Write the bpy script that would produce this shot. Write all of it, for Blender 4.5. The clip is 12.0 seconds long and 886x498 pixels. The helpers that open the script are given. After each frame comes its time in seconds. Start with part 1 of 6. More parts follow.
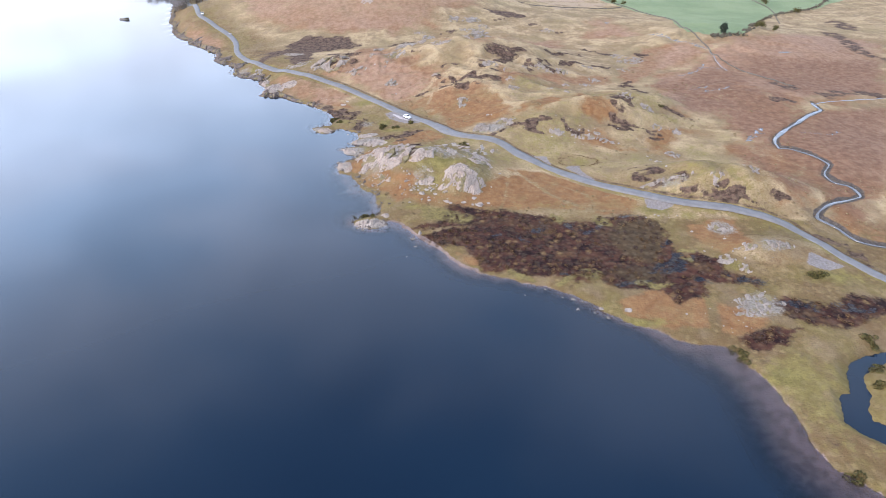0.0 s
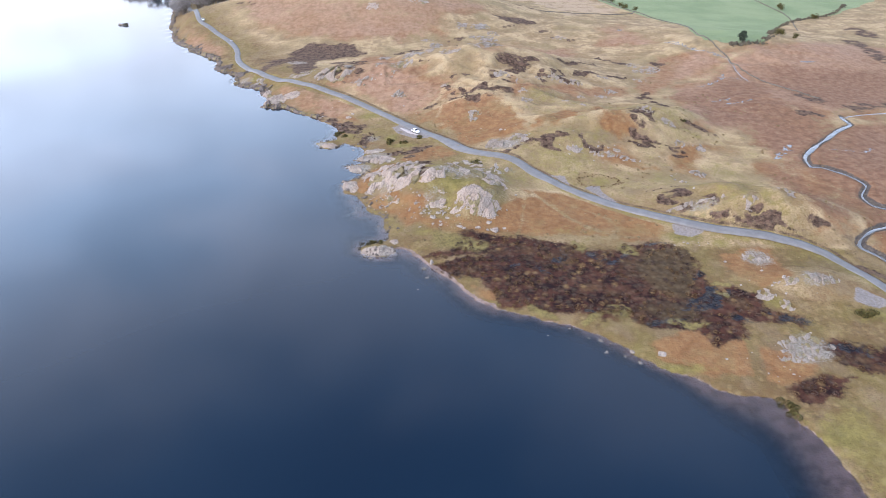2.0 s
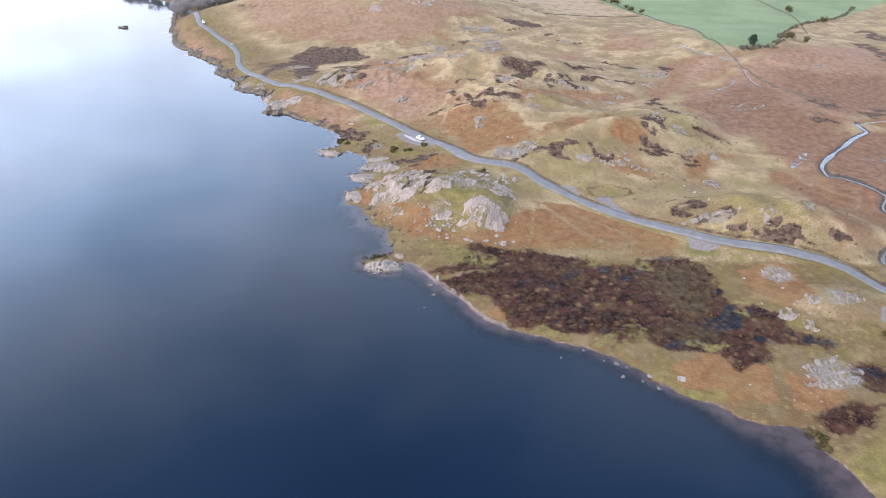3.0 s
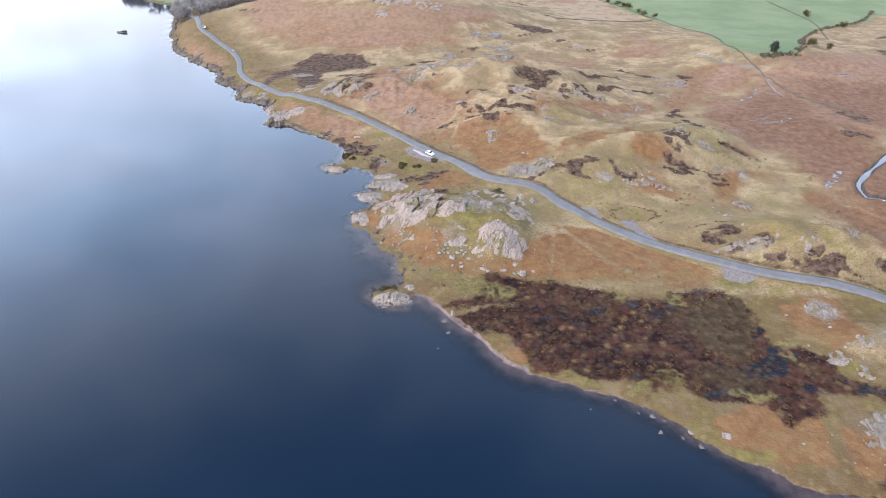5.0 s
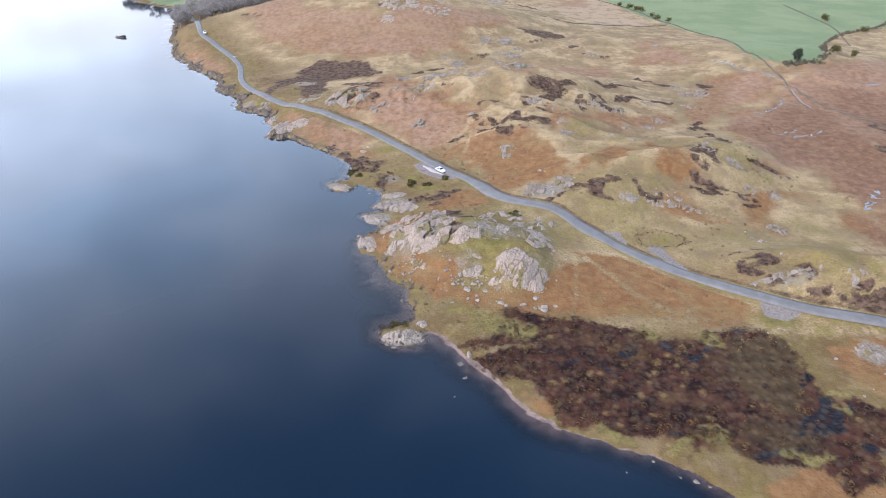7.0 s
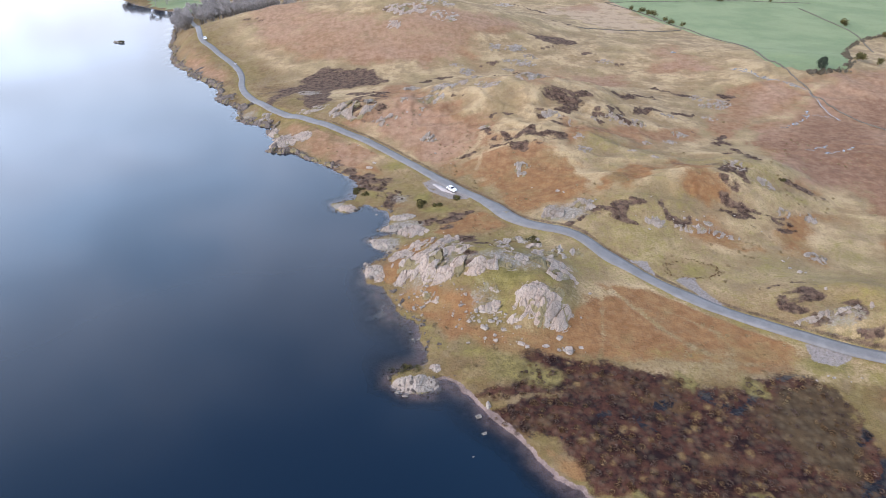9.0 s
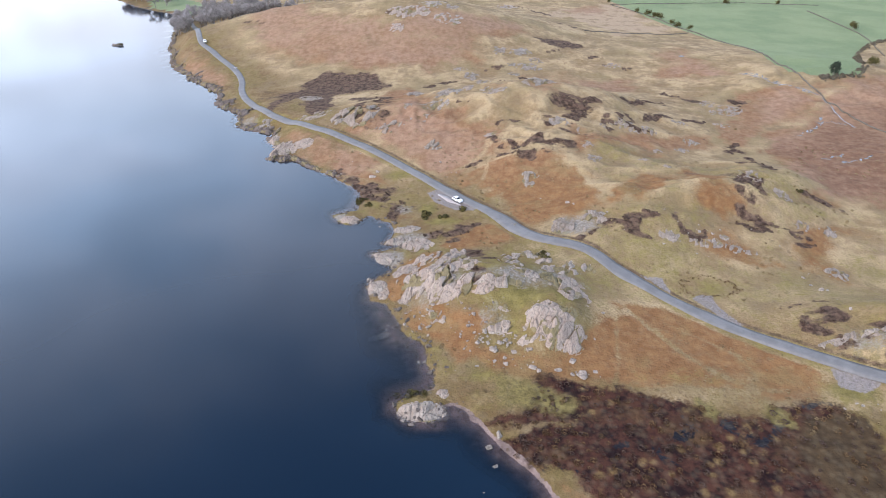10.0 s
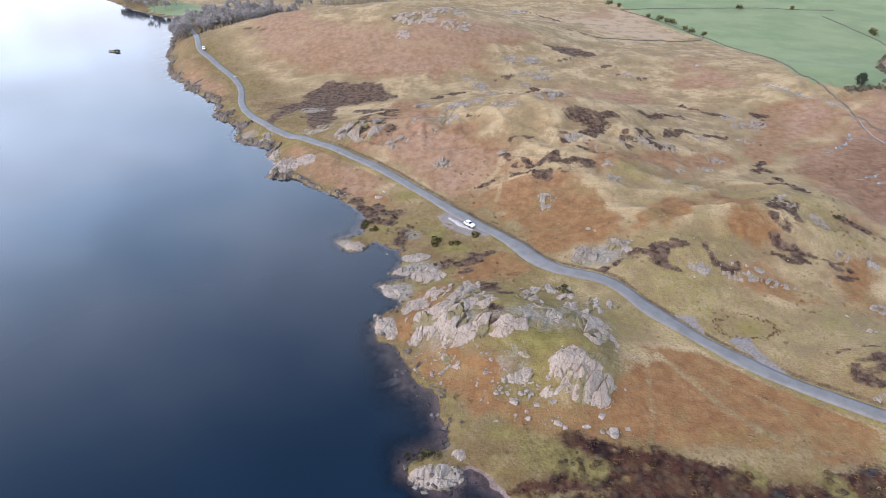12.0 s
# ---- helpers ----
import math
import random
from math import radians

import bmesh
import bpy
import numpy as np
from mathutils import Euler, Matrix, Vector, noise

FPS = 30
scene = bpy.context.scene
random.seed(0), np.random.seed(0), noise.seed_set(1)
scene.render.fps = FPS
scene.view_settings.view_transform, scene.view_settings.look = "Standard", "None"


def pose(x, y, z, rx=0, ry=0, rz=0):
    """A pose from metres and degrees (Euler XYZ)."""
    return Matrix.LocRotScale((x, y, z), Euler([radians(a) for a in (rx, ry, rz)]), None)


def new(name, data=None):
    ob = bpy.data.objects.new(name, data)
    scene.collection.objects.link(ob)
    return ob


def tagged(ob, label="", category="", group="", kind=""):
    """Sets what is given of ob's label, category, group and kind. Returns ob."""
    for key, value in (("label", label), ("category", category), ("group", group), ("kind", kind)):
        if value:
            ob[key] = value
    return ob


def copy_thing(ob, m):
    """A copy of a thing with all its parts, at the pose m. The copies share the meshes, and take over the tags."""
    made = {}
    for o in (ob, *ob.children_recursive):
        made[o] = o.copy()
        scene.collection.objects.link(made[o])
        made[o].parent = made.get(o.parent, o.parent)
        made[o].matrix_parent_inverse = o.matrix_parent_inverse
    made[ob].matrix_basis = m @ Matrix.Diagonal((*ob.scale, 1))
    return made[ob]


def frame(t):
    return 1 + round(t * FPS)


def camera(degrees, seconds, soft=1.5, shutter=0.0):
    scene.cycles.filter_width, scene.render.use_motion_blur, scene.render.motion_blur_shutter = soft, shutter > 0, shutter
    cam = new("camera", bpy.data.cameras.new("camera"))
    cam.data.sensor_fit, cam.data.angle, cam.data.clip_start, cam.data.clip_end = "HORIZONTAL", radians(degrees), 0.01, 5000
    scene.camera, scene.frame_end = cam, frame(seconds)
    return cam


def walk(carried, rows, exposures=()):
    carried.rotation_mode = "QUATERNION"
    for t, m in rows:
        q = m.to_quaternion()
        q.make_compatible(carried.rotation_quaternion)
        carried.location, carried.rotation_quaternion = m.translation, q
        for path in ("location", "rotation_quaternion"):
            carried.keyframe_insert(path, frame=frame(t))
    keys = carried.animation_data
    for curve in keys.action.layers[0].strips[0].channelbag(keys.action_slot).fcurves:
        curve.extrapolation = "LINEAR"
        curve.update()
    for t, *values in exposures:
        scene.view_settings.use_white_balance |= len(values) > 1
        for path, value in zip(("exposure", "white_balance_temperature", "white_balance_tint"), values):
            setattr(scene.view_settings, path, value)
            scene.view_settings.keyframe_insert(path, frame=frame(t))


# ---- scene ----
# The way of the camera: seconds, place, tilt, lean, heading.
PATH = [
    (0, -0.388, -0.744, 93.661, 58.232, 0.655, 0.204),
    (1, -2.107, 7.046, 93.706, 58.328, 0.691, 0.322),
    (2, -3.817, 14.804, 93.769, 58.395, 0.708, 0.459),
    (3, -5.523, 22.532, 93.851, 58.438, 0.710, 0.611),
    (4, -7.226, 30.238, 93.956, 58.462, 0.700, 0.774),
    (5, -8.931, 37.925, 94.085, 58.471, 0.684, 0.942),
    (6, -10.640, 45.600, 94.239, 58.470, 0.666, 1.111),
    (7, -12.358, 53.266, 94.420, 58.464, 0.650, 1.275),
    (8, -14.087, 60.929, 94.631, 58.458, 0.640, 1.431),
    (9, -15.831, 68.595, 94.873, 58.455, 0.641, 1.572),
    (10, -17.593, 76.267, 95.149, 58.461, 0.657, 1.695),
    (11, -19.376, 83.952, 95.460, 58.481, 0.693, 1.795),
    (12, -21.184, 91.655, 95.808, 58.519, 0.752, 1.866),
]
cam = camera(73.7, 12.0, soft=0.8)
walk(cam, [(t, pose(x, y, z, tilt, 0, heading) @ pose(0, 0, 0, 0, 0, lean)) for t, x, y, z, tilt, lean, heading in PATH],
     exposures=[(0, 0.59, 7400, 23), (12, 0.37, 7600, 22)])

# ---- sky and sun ----
SUN_HIGH, SUN_FROM = radians(30), radians(240)
world = bpy.data.worlds.new("sky")
scene.world = world
world.use_nodes = True
wt = world.node_tree
wt.nodes.clear()


def wnode(kind, **values):
    n = wt.nodes.new(kind)
    for key, v in values.items():
        n.inputs[int(key[1:])].default_value = v
    return n


sky = wt.nodes.new("ShaderNodeTexSky")
sky.sky_type = 'NISHITA'
sky.sun_disc = False
sky.sun_elevation, sky.sun_rotation = SUN_HIGH, SUN_FROM
sky.air_density, sky.dust_density, sky.ozone_density = 1.0, 1.0, 2.0
coord = wt.nodes.new("ShaderNodeTexCoord")
split = wt.nodes.new("ShaderNodeSeparateXYZ")
wt.links.new(coord.outputs["Generated"], split.inputs[0])
# Thin cloud on a flat layer high above, and a bright hazy belt low down.
low = wnode("ShaderNodeMath", i1=0.08)
low.operation = 'MAXIMUM'
wt.links.new(split.outputs[2], low.inputs[0])
flat = wt.nodes.new("ShaderNodeVectorMath")
flat.operation = 'DIVIDE'
comb = wt.nodes.new("ShaderNodeCombineXYZ")
for k in range(3):
    wt.links.new(low.outputs[0], comb.inputs[k])
wt.links.new(coord.outputs["Generated"], flat.inputs[0])
wt.links.new(comb.outputs[0], flat.inputs[1])
puff = wnode("ShaderNodeTexNoise", i2=1.15, i3=4.0, i4=0.5)
wt.links.new(flat.outputs[0], puff.inputs["Vector"])
cover = wt.nodes.new("ShaderNodeMapRange")
cover.interpolation_type = 'SMOOTHSTEP'
for k, v in ((1, 0.42), (2, 0.64), (3, 0.0), (4, 0.9)):
    cover.inputs[k].default_value = v
wt.links.new(puff.outputs["Fac"], cover.inputs[0])
belt = wt.nodes.new("ShaderNodeMapRange")
belt.interpolation_type = 'SMOOTHSTEP'
for k, v in ((1, 0.89), (2, 0.33), (3, 0.0), (4, 0.95)):
    belt.inputs[k].default_value = v
wt.links.new(split.outputs[2], belt.inputs[0])
dim = wnode("ShaderNodeMix")
dim.data_type = 'RGBA'
dim.blend_type = 'MULTIPLY'
dim.inputs[0].default_value = 1.0
dim.inputs[7].default_value = (0.104, 0.131, 0.158, 1)
wt.links.new(sky.outputs[0], dim.inputs[6])
cloudy = wt.nodes.new("ShaderNodeMix")
cloudy.data_type = 'RGBA'
cloudy.inputs[7].default_value = (1.0, 1.28, 1.70, 1)
wt.links.new(cover.outputs[0], cloudy.inputs[0])
wt.links.new(dim.outputs[2], cloudy.inputs[6])
hazy = wt.nodes.new("ShaderNodeMix")
hazy.data_type = 'RGBA'
deepen = wt.nodes.new("ShaderNodeMapRange")
deepen.interpolation_type = 'SMOOTHSTEP'
for k, v in ((1, 0.10), (2, 0.46), (3, 0.0), (4, 1.0)):
    deepen.inputs[k].default_value = v
wt.links.new(split.outputs[2], deepen.inputs[0])
tones = wt.nodes.new("ShaderNodeMix")
tones.data_type = 'RGBA'
tones.inputs[6].default_value = (1.12, 1.34, 1.60, 1)
tones.inputs[7].default_value = (1.16, 1.95, 3.0, 1)
wt.links.new(deepen.outputs[0], tones.inputs[0])
veil = wt.nodes.new("ShaderNodeMix")
veil.data_type = 'RGBA'
veil.inputs[7].default_value = (1.42, 2.02, 2.85, 1)
wt.links.new(cover.outputs[0], veil.inputs[0])
wt.links.new(tones.outputs[2], veil.inputs[6])
# The haze is brighter towards the veiled sun.
toward = wt.nodes.new("ShaderNodeVectorMath")
toward.operation = 'DOT_PRODUCT'
toward.inputs[1].default_value = (math.sin(SUN_FROM), math.cos(SUN_FROM), 0)
wt.links.new(coord.outputs["Generated"], toward.inputs[0])
glow = wt.nodes.new("ShaderNodeMapRange")
for k, v in ((1, -0.75), (2, 0.35), (3, 0.78), (4, 1.46)):
    glow.inputs[k].default_value = v
wt.links.new(toward.outputs["Value"], glow.inputs[0])
lit_haze = wt.nodes.new("ShaderNodeVectorMath")
lit_haze.operation = 'SCALE'
wt.links.new(veil.outputs[2], lit_haze.inputs[0])
wt.links.new(glow.outputs[0], lit_haze.inputs["Scale"])
wt.links.new(lit_haze.outputs[0], hazy.inputs[7])
wt.links.new(belt.outputs[0], hazy.inputs[0])
wt.links.new(cloudy.outputs[2], hazy.inputs[6])
# Broad soft wisps through the whole sky.
wisp = wnode("ShaderNodeTexNoise", i2=2.1, i3=4.0, i4=0.55)
wisp.inputs["Distortion"].default_value = 0.8
wt.links.new(flat.outputs[0], wisp.inputs["Vector"])
wisp_range = wt.nodes.new("ShaderNodeMapRange")
wisp_range.interpolation_type = 'SMOOTHSTEP'
for k, v in ((1, 0.32), (2, 0.68), (3, 0.90), (4, 1.12)):
    wisp_range.inputs[k].default_value = v
wt.links.new(wisp.outputs["Fac"], wisp_range.inputs[0])
wispy = wt.nodes.new("ShaderNodeVectorMath")
wispy.operation = 'SCALE'
wt.links.new(hazy.outputs[2], wispy.inputs[0])
wt.links.new(wisp_range.outputs[0], wispy.inputs["Scale"])
back = wt.nodes.new("ShaderNodeBackground")
back.inputs[1].default_value = 1.0
wt.links.new(wispy.outputs[0], back.inputs[0])
out = wt.nodes.new("ShaderNodeOutputWorld")
wt.links.new(back.outputs[0], out.inputs[0])

lamp = bpy.data.lights.new("sun", 'SUN')
lamp.energy, lamp.angle, lamp.color = 2.1, radians(8), (1.0, 0.93, 0.84)
sun = new("sun", lamp)
sun.rotation_euler = Euler((radians(90) - SUN_HIGH, 0, radians(180) - SUN_FROM), 'XYZ')

# ---- materials ----
class Shader:
    """Small helper to wire node materials."""

    def __init__(self, name):
        self.mat = bpy.data.materials.new(name)
        self.mat.use_nodes = True
        self.tree = self.mat.node_tree
        self.tree.nodes.clear()
        self.place = self.node("ShaderNodeTexCoord").outputs["Object"]

    def node(self, kind):
        return self.tree.nodes.new(kind)

    def put(self, socket, value):
        if hasattr(value, "is_linked"):
            self.tree.links.new(value, socket)
        elif isinstance(value, tuple) and len(value) == 3 and socket.type == 'RGBA':
            socket.default_value = (*value, 1)
        else:
            socket.default_value = value

    def noise(self, scale, detail=4.0, rough=0.55, stretch=None, place=None):
        n = self.node("ShaderNodeTexNoise")
        v = place or self.place
        if stretch:
            m = self.node("ShaderNodeMapping")
            self.put(m.inputs["Vector"], v)
            m.inputs["Scale"].default_value = stretch
            v = m.outputs[0]
        self.put(n.inputs["Vector"], v)
        n.inputs["Scale"].default_value = scale
        n.inputs["Detail"].default_value = detail
        n.inputs["Roughness"].default_value = rough
        return n.outputs["Fac"]

    def cells(self, scale, feature='F1', out="Distance", stretch=None, warp=0.0):
        n = self.node("ShaderNodeTexVoronoi")
        n.feature = feature
        v = self.place
        if warp:
            w = self.node("ShaderNodeTexNoise")
            w.inputs["Scale"].default_value = 0.5
            w.inputs["Detail"].default_value = 3.0
            self.put(w.inputs["Vector"], v)
            m = self.node("ShaderNodeVectorMath")
            m.operation = 'MULTIPLY_ADD'
            self.put(m.inputs[0], w.outputs["Color"])
            m.inputs[1].default_value = (warp, warp, warp)
            self.put(m.inputs[2], v)
            v = m.outputs[0]
        if stretch:
            m = self.node("ShaderNodeMapping")
            self.put(m.inputs["Vector"], v)
            m.inputs["Scale"].default_value = stretch
            v = m.outputs[0]
        self.put(n.inputs["Vector"], v)
        n.inputs["Scale"].default_value = scale
        return n.outputs[out]

    def ramp(self, v, a, b, low=0.0, high=1.0):
        n = self.node("ShaderNodeMapRange")
        n.interpolation_type = 'SMOOTHSTEP'
        for k, value in enumerate((v, a, b, low, high)):
            self.put(n.inputs[k], value)
        return n.outputs[0]

    def math(self, op, a, b=0.0):
        n = self.node("ShaderNodeMath")
        n.operation = op
        self.put(n.inputs[0], a)
        self.put(n.inputs[1], b)
        return n.outputs[0]

    def mix(self, f, a, b, how='MIX'):
        n = self.node("ShaderNodeMix")
        n.data_type = 'RGBA'
        n.blend_type = how
        self.put(n.inputs[0], f)
        self.put(n.inputs[6], a)
        self.put(n.inputs[7], b)
        return n.outputs[2]

    def attribute(self, name):
        n = self.node("ShaderNodeAttribute")
        n.attribute_name = name
        return n.outputs["Fac"]

    def chance(self):
        return self.node("ShaderNodeObjectInfo").outputs["Random"]

    def island(self):
        return self.node("ShaderNodeNewGeometry").outputs["Random Per Island"]

    def bump(self, height, strength=0.4, distance=0.3):
        n = self.node("ShaderNodeBump")
        n.inputs["Strength"].default_value = strength
        n.inputs["Distance"].default_value = distance
        self.put(n.inputs["Height"], height)
        return n.outputs[0]

    def finish(self, colour, rough=0.9, normal=None, metal=0.0, specular=0.3):
        n = self.node("ShaderNodeBsdfPrincipled")
        self.put(n.inputs["Base Color"], colour)
        self.put(n.inputs["Roughness"], rough)
        n.inputs["Metallic"].default_value = metal
        self.put(n.inputs["Specular IOR Level"], specular)
        if normal is not None:
            self.put(n.inputs["Normal"], normal)
        o = self.node("ShaderNodeOutputMaterial")
        self.tree.links.new(n.outputs[0], o.inputs[0])
        return self.mat


def moorland():
    """Winter hill ground: dry grass, dead bracken, bog, heather, gravel and pasture by their own spread."""
    s = Shader("moorland")
    fine, mid, wide = s.noise(1.6, 5, 0.65), s.noise(0.33, 4, 0.6), s.noise(0.05, 4, 0.55)
    tuft = s.noise(0.8, 3, 0.7)
    grain = s.noise(3.5, 4, 0.7)
    broken = s.math('ADD', s.math('MULTIPLY', s.math('SUBTRACT', fine, 0.5), 0.7), s.math('MULTIPLY', s.math('SUBTRACT', mid, 0.5), 0.9))

    def spread(name, soft=0.22):
        return s.ramp(s.math('ADD', s.attribute(name), broken), 0.5 - soft, 0.5 + soft)

    tops = s.attribute("tops")
    straw = s.mix(s.ramp(s.math('ADD', s.math('MULTIPLY', tops, 0.6), mid), 0.45, 1.0), (0.228, 0.150, 0.080), (0.405, 0.290, 0.166))
    straw = s.mix(s.ramp(wide, 0.42, 0.66, 0, 0.7), straw, (0.218, 0.158, 0.08))
    straw = s.mix(s.ramp(s.attribute("pale"), 0.3, 0.7), straw, (0.36, 0.255, 0.165))
    damp = s.mix(s.ramp(s.noise(0.06, 5, 0.62), 0.38, 0.62), (0.135, 0.080, 0.037), (0.150, 0.108, 0.040))
    damp = s.mix(s.ramp(s.noise(0.13, 4, 0.6), 0.5, 0.68), damp, (0.215, 0.145, 0.070))
    damp = s.mix(s.ramp(s.noise(0.10, 4, 0.6, stretch=(1, 1.6, 1)), 0.60, 0.72, 0, 0.8), damp, (0.07, 0.042, 0.028))
    damp = s.mix(s.math('MULTIPLY', s.ramp(s.cells(0.45, warp=1.5), 0.1, 0.45, 0.75, 0), s.ramp(s.noise(0.09, 3, 0.6), 0.42, 0.6)), damp, s.mix(fine, (0.16, 0.105, 0.045), (0.30, 0.215, 0.105)))
    straw = s.mix(s.ramp(s.math('ADD', s.attribute("damp"), s.math('MULTIPLY', broken, 0.6)), 0.3, 0.7), straw, damp)
    straw = s.mix(s.ramp(s.noise(0.13, 5, 0.6, stretch=(1.0, 0.75, 1)), 0.48, 0.66, 0, 0.6), straw, (0.185, 0.126, 0.074))
    straw = s.mix(s.ramp(s.noise(0.30, 4, 0.6, stretch=(1.0, 0.7, 1)), 0.62, 0.72, 0, 0.5), straw, (0.105, 0.072, 0.048))
    straw = s.mix(s.ramp(fine, 0.52, 0.75, 0, 0.5), straw, (0.115, 0.080, 0.048))
    rust = s.mix(s.ramp(mid, 0.3, 0.7), (0.176, 0.081, 0.034), (0.246, 0.128, 0.056))
    rust = s.mix(s.ramp(fine, 0.5, 0.75, 0, 0.42), rust, (0.12, 0.056, 0.036))
    rust = s.mix(s.ramp(s.noise(0.09, 4, 0.6), 0.50, 0.66, 0, 0.45), rust, (0.19, 0.138, 0.062))
    rust = s.mix(s.ramp(tuft, 0.60, 0.72, 0, 0.28), rust, (0.27, 0.19, 0.105))
    # Paler, pinker bracken farther off: distance haze put into the colour.
    rust = s.mix(s.math('MULTIPLY', s.attribute("haze_tint"), 0.85), rust, s.mix(s.ramp(mid, 0.3, 0.7), (0.235, 0.132, 0.086), (0.335, 0.21, 0.145)))
    rust = s.mix(s.math('MULTIPLY', s.attribute("umber"), 0.8), rust, s.mix(s.ramp(mid, 0.3, 0.7), (0.135, 0.066, 0.040), (0.215, 0.115, 0.070)))
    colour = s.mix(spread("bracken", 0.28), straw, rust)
    lush = s.mix(s.ramp(mid, 0.3, 0.7), (0.122, 0.100, 0.032), (0.205, 0.160, 0.055))
    colour = s.mix(spread("lush", 0.3), colour, lush)
    peat = s.mix(s.ramp(s.noise(0.30, 5, 0.7), 0.36, 0.62), (0.014, 0.006, 0.007), (0.072, 0.028, 0.018))
    peat = s.mix(s.ramp(s.noise(0.07, 4, 0.6), 0.50, 0.64, 0, 0.8), peat, s.mix(s.ramp(mid, 0.35, 0.65), (0.050, 0.026, 0.015), (0.115, 0.064, 0.030)))
    clump = s.math('MULTIPLY', s.ramp(s.cells(0.33, warp=1.5), 0.12, 0.42, 1, 0), s.ramp(s.cells(0.33, out="Color", warp=1.5), 0.45, 0.62))
    peat = s.mix(s.math('MULTIPLY', clump, s.ramp(fine, 0.3, 0.6, 0.4, 1)), peat, s.mix(fine, (0.115, 0.060, 0.026), (0.22, 0.145, 0.062)))
    peat = s.mix(s.ramp(s.attribute("sedge"), 0.3, 0.7), peat, s.mix(s.ramp(mid, 0.3, 0.7), (0.042, 0.026, 0.015), (0.080, 0.049, 0.025)))
    soaked = s.ramp(s.math('ADD', s.attribute("wet"), s.math('MULTIPLY', broken, 2.2)), 0.75, 1.0)
    peat = s.mix(soaked, peat, (0.007, 0.007, 0.011))
    colour = s.mix(spread("bog"), colour, peat)
    gold = s.mix(s.ramp(mid, 0.3, 0.7), (0.110, 0.086, 0.030), (0.205, 0.158, 0.060))
    colour = s.mix(spread("yellow", 0.3), colour, s.mix(s.ramp(fine, 0.45, 0.7, 0, 0.6), gold, (0.06, 0.045, 0.02)))
    ling = s.mix(s.ramp(s.noise(0.5, 5, 0.7), 0.34, 0.66), (0.036, 0.021, 0.016), (0.138, 0.084, 0.058))
    colour = s.mix(s.math('MULTIPLY', spread("heather", 0.36), s.ramp(fine, 0.56, 0.74, 1, 0.45)), colour, ling)
    meadow = s.mix(s.ramp(s.noise(0.03, 3, 0.6), 0.35, 0.65), (0.155, 0.205, 0.105), (0.20, 0.245, 0.13))
    colour = s.mix(s.ramp(s.attribute("pasture"), 0.4, 0.6), colour, meadow)
    stone = s.mix(s.ramp(fine, 0.3, 0.7), (0.150, 0.130, 0.108), (0.290, 0.252, 0.212))
    stone = s.mix(s.ramp(mid, 0.55, 0.7, 0, 0.7), stone, (0.19, 0.17, 0.10))
    colour = s.mix(spread("rocky"), colour, stone)
    grit = s.mix(s.ramp(fine, 0.3, 0.7), (0.165, 0.143, 0.132), (0.255, 0.22, 0.205))
    colour = s.mix(spread("gravel", 0.15), colour, grit)
    bed = s.mix(s.ramp(s.noise(0.35, 5, 0.7), 0.4, 0.62), (0.235, 0.168, 0.148), (0.145, 0.103, 0.09))
    bed = s.mix(s.math('MULTIPLY', s.attribute("stones"), s.ramp(s.noise(0.5, 5, 0.7), 0.42, 0.58)), bed, (0.10, 0.08, 0.072))
    colour = s.mix(s.ramp(s.attribute("bed"), 0.4, 0.6), colour, bed)
    wash = s.mix(s.ramp(fine, 0.3, 0.7), (0.045, 0.038, 0.034), (0.105, 0.086, 0.074))
    colour = s.mix(spread("washed"), colour, wash)
    height = s.math('ADD', s.math('ADD', s.math('MULTIPLY', tuft, 0.7), s.math('MULTIPLY', fine, 0.45)), s.math('MULTIPLY', s.noise(0.2, 4, 0.6, stretch=(1.0, 0.8, 1)), 1.1))
    wet = s.math('MULTIPLY', spread("bog"), soaked)
    colour = s.mix(s.ramp(grain, 0.46, 0.66, 0, 0.36), colour, s.mix(0.6, colour, (0.02, 0.015, 0.01)))
    colour = s.mix(s.ramp(s.cells(0.55), 0.1, 0.62, 0.16, 0), colour, s.mix(0.5, colour, (0.40, 0.32, 0.2)))
    return s.finish(colour, s.ramp(wet, 0.0, 1.0, 0.95, 0.3), s.bump(height, 0.5, 0.8), specular=s.ramp(wet, 0.0, 1.0, 0.12, 0.1))


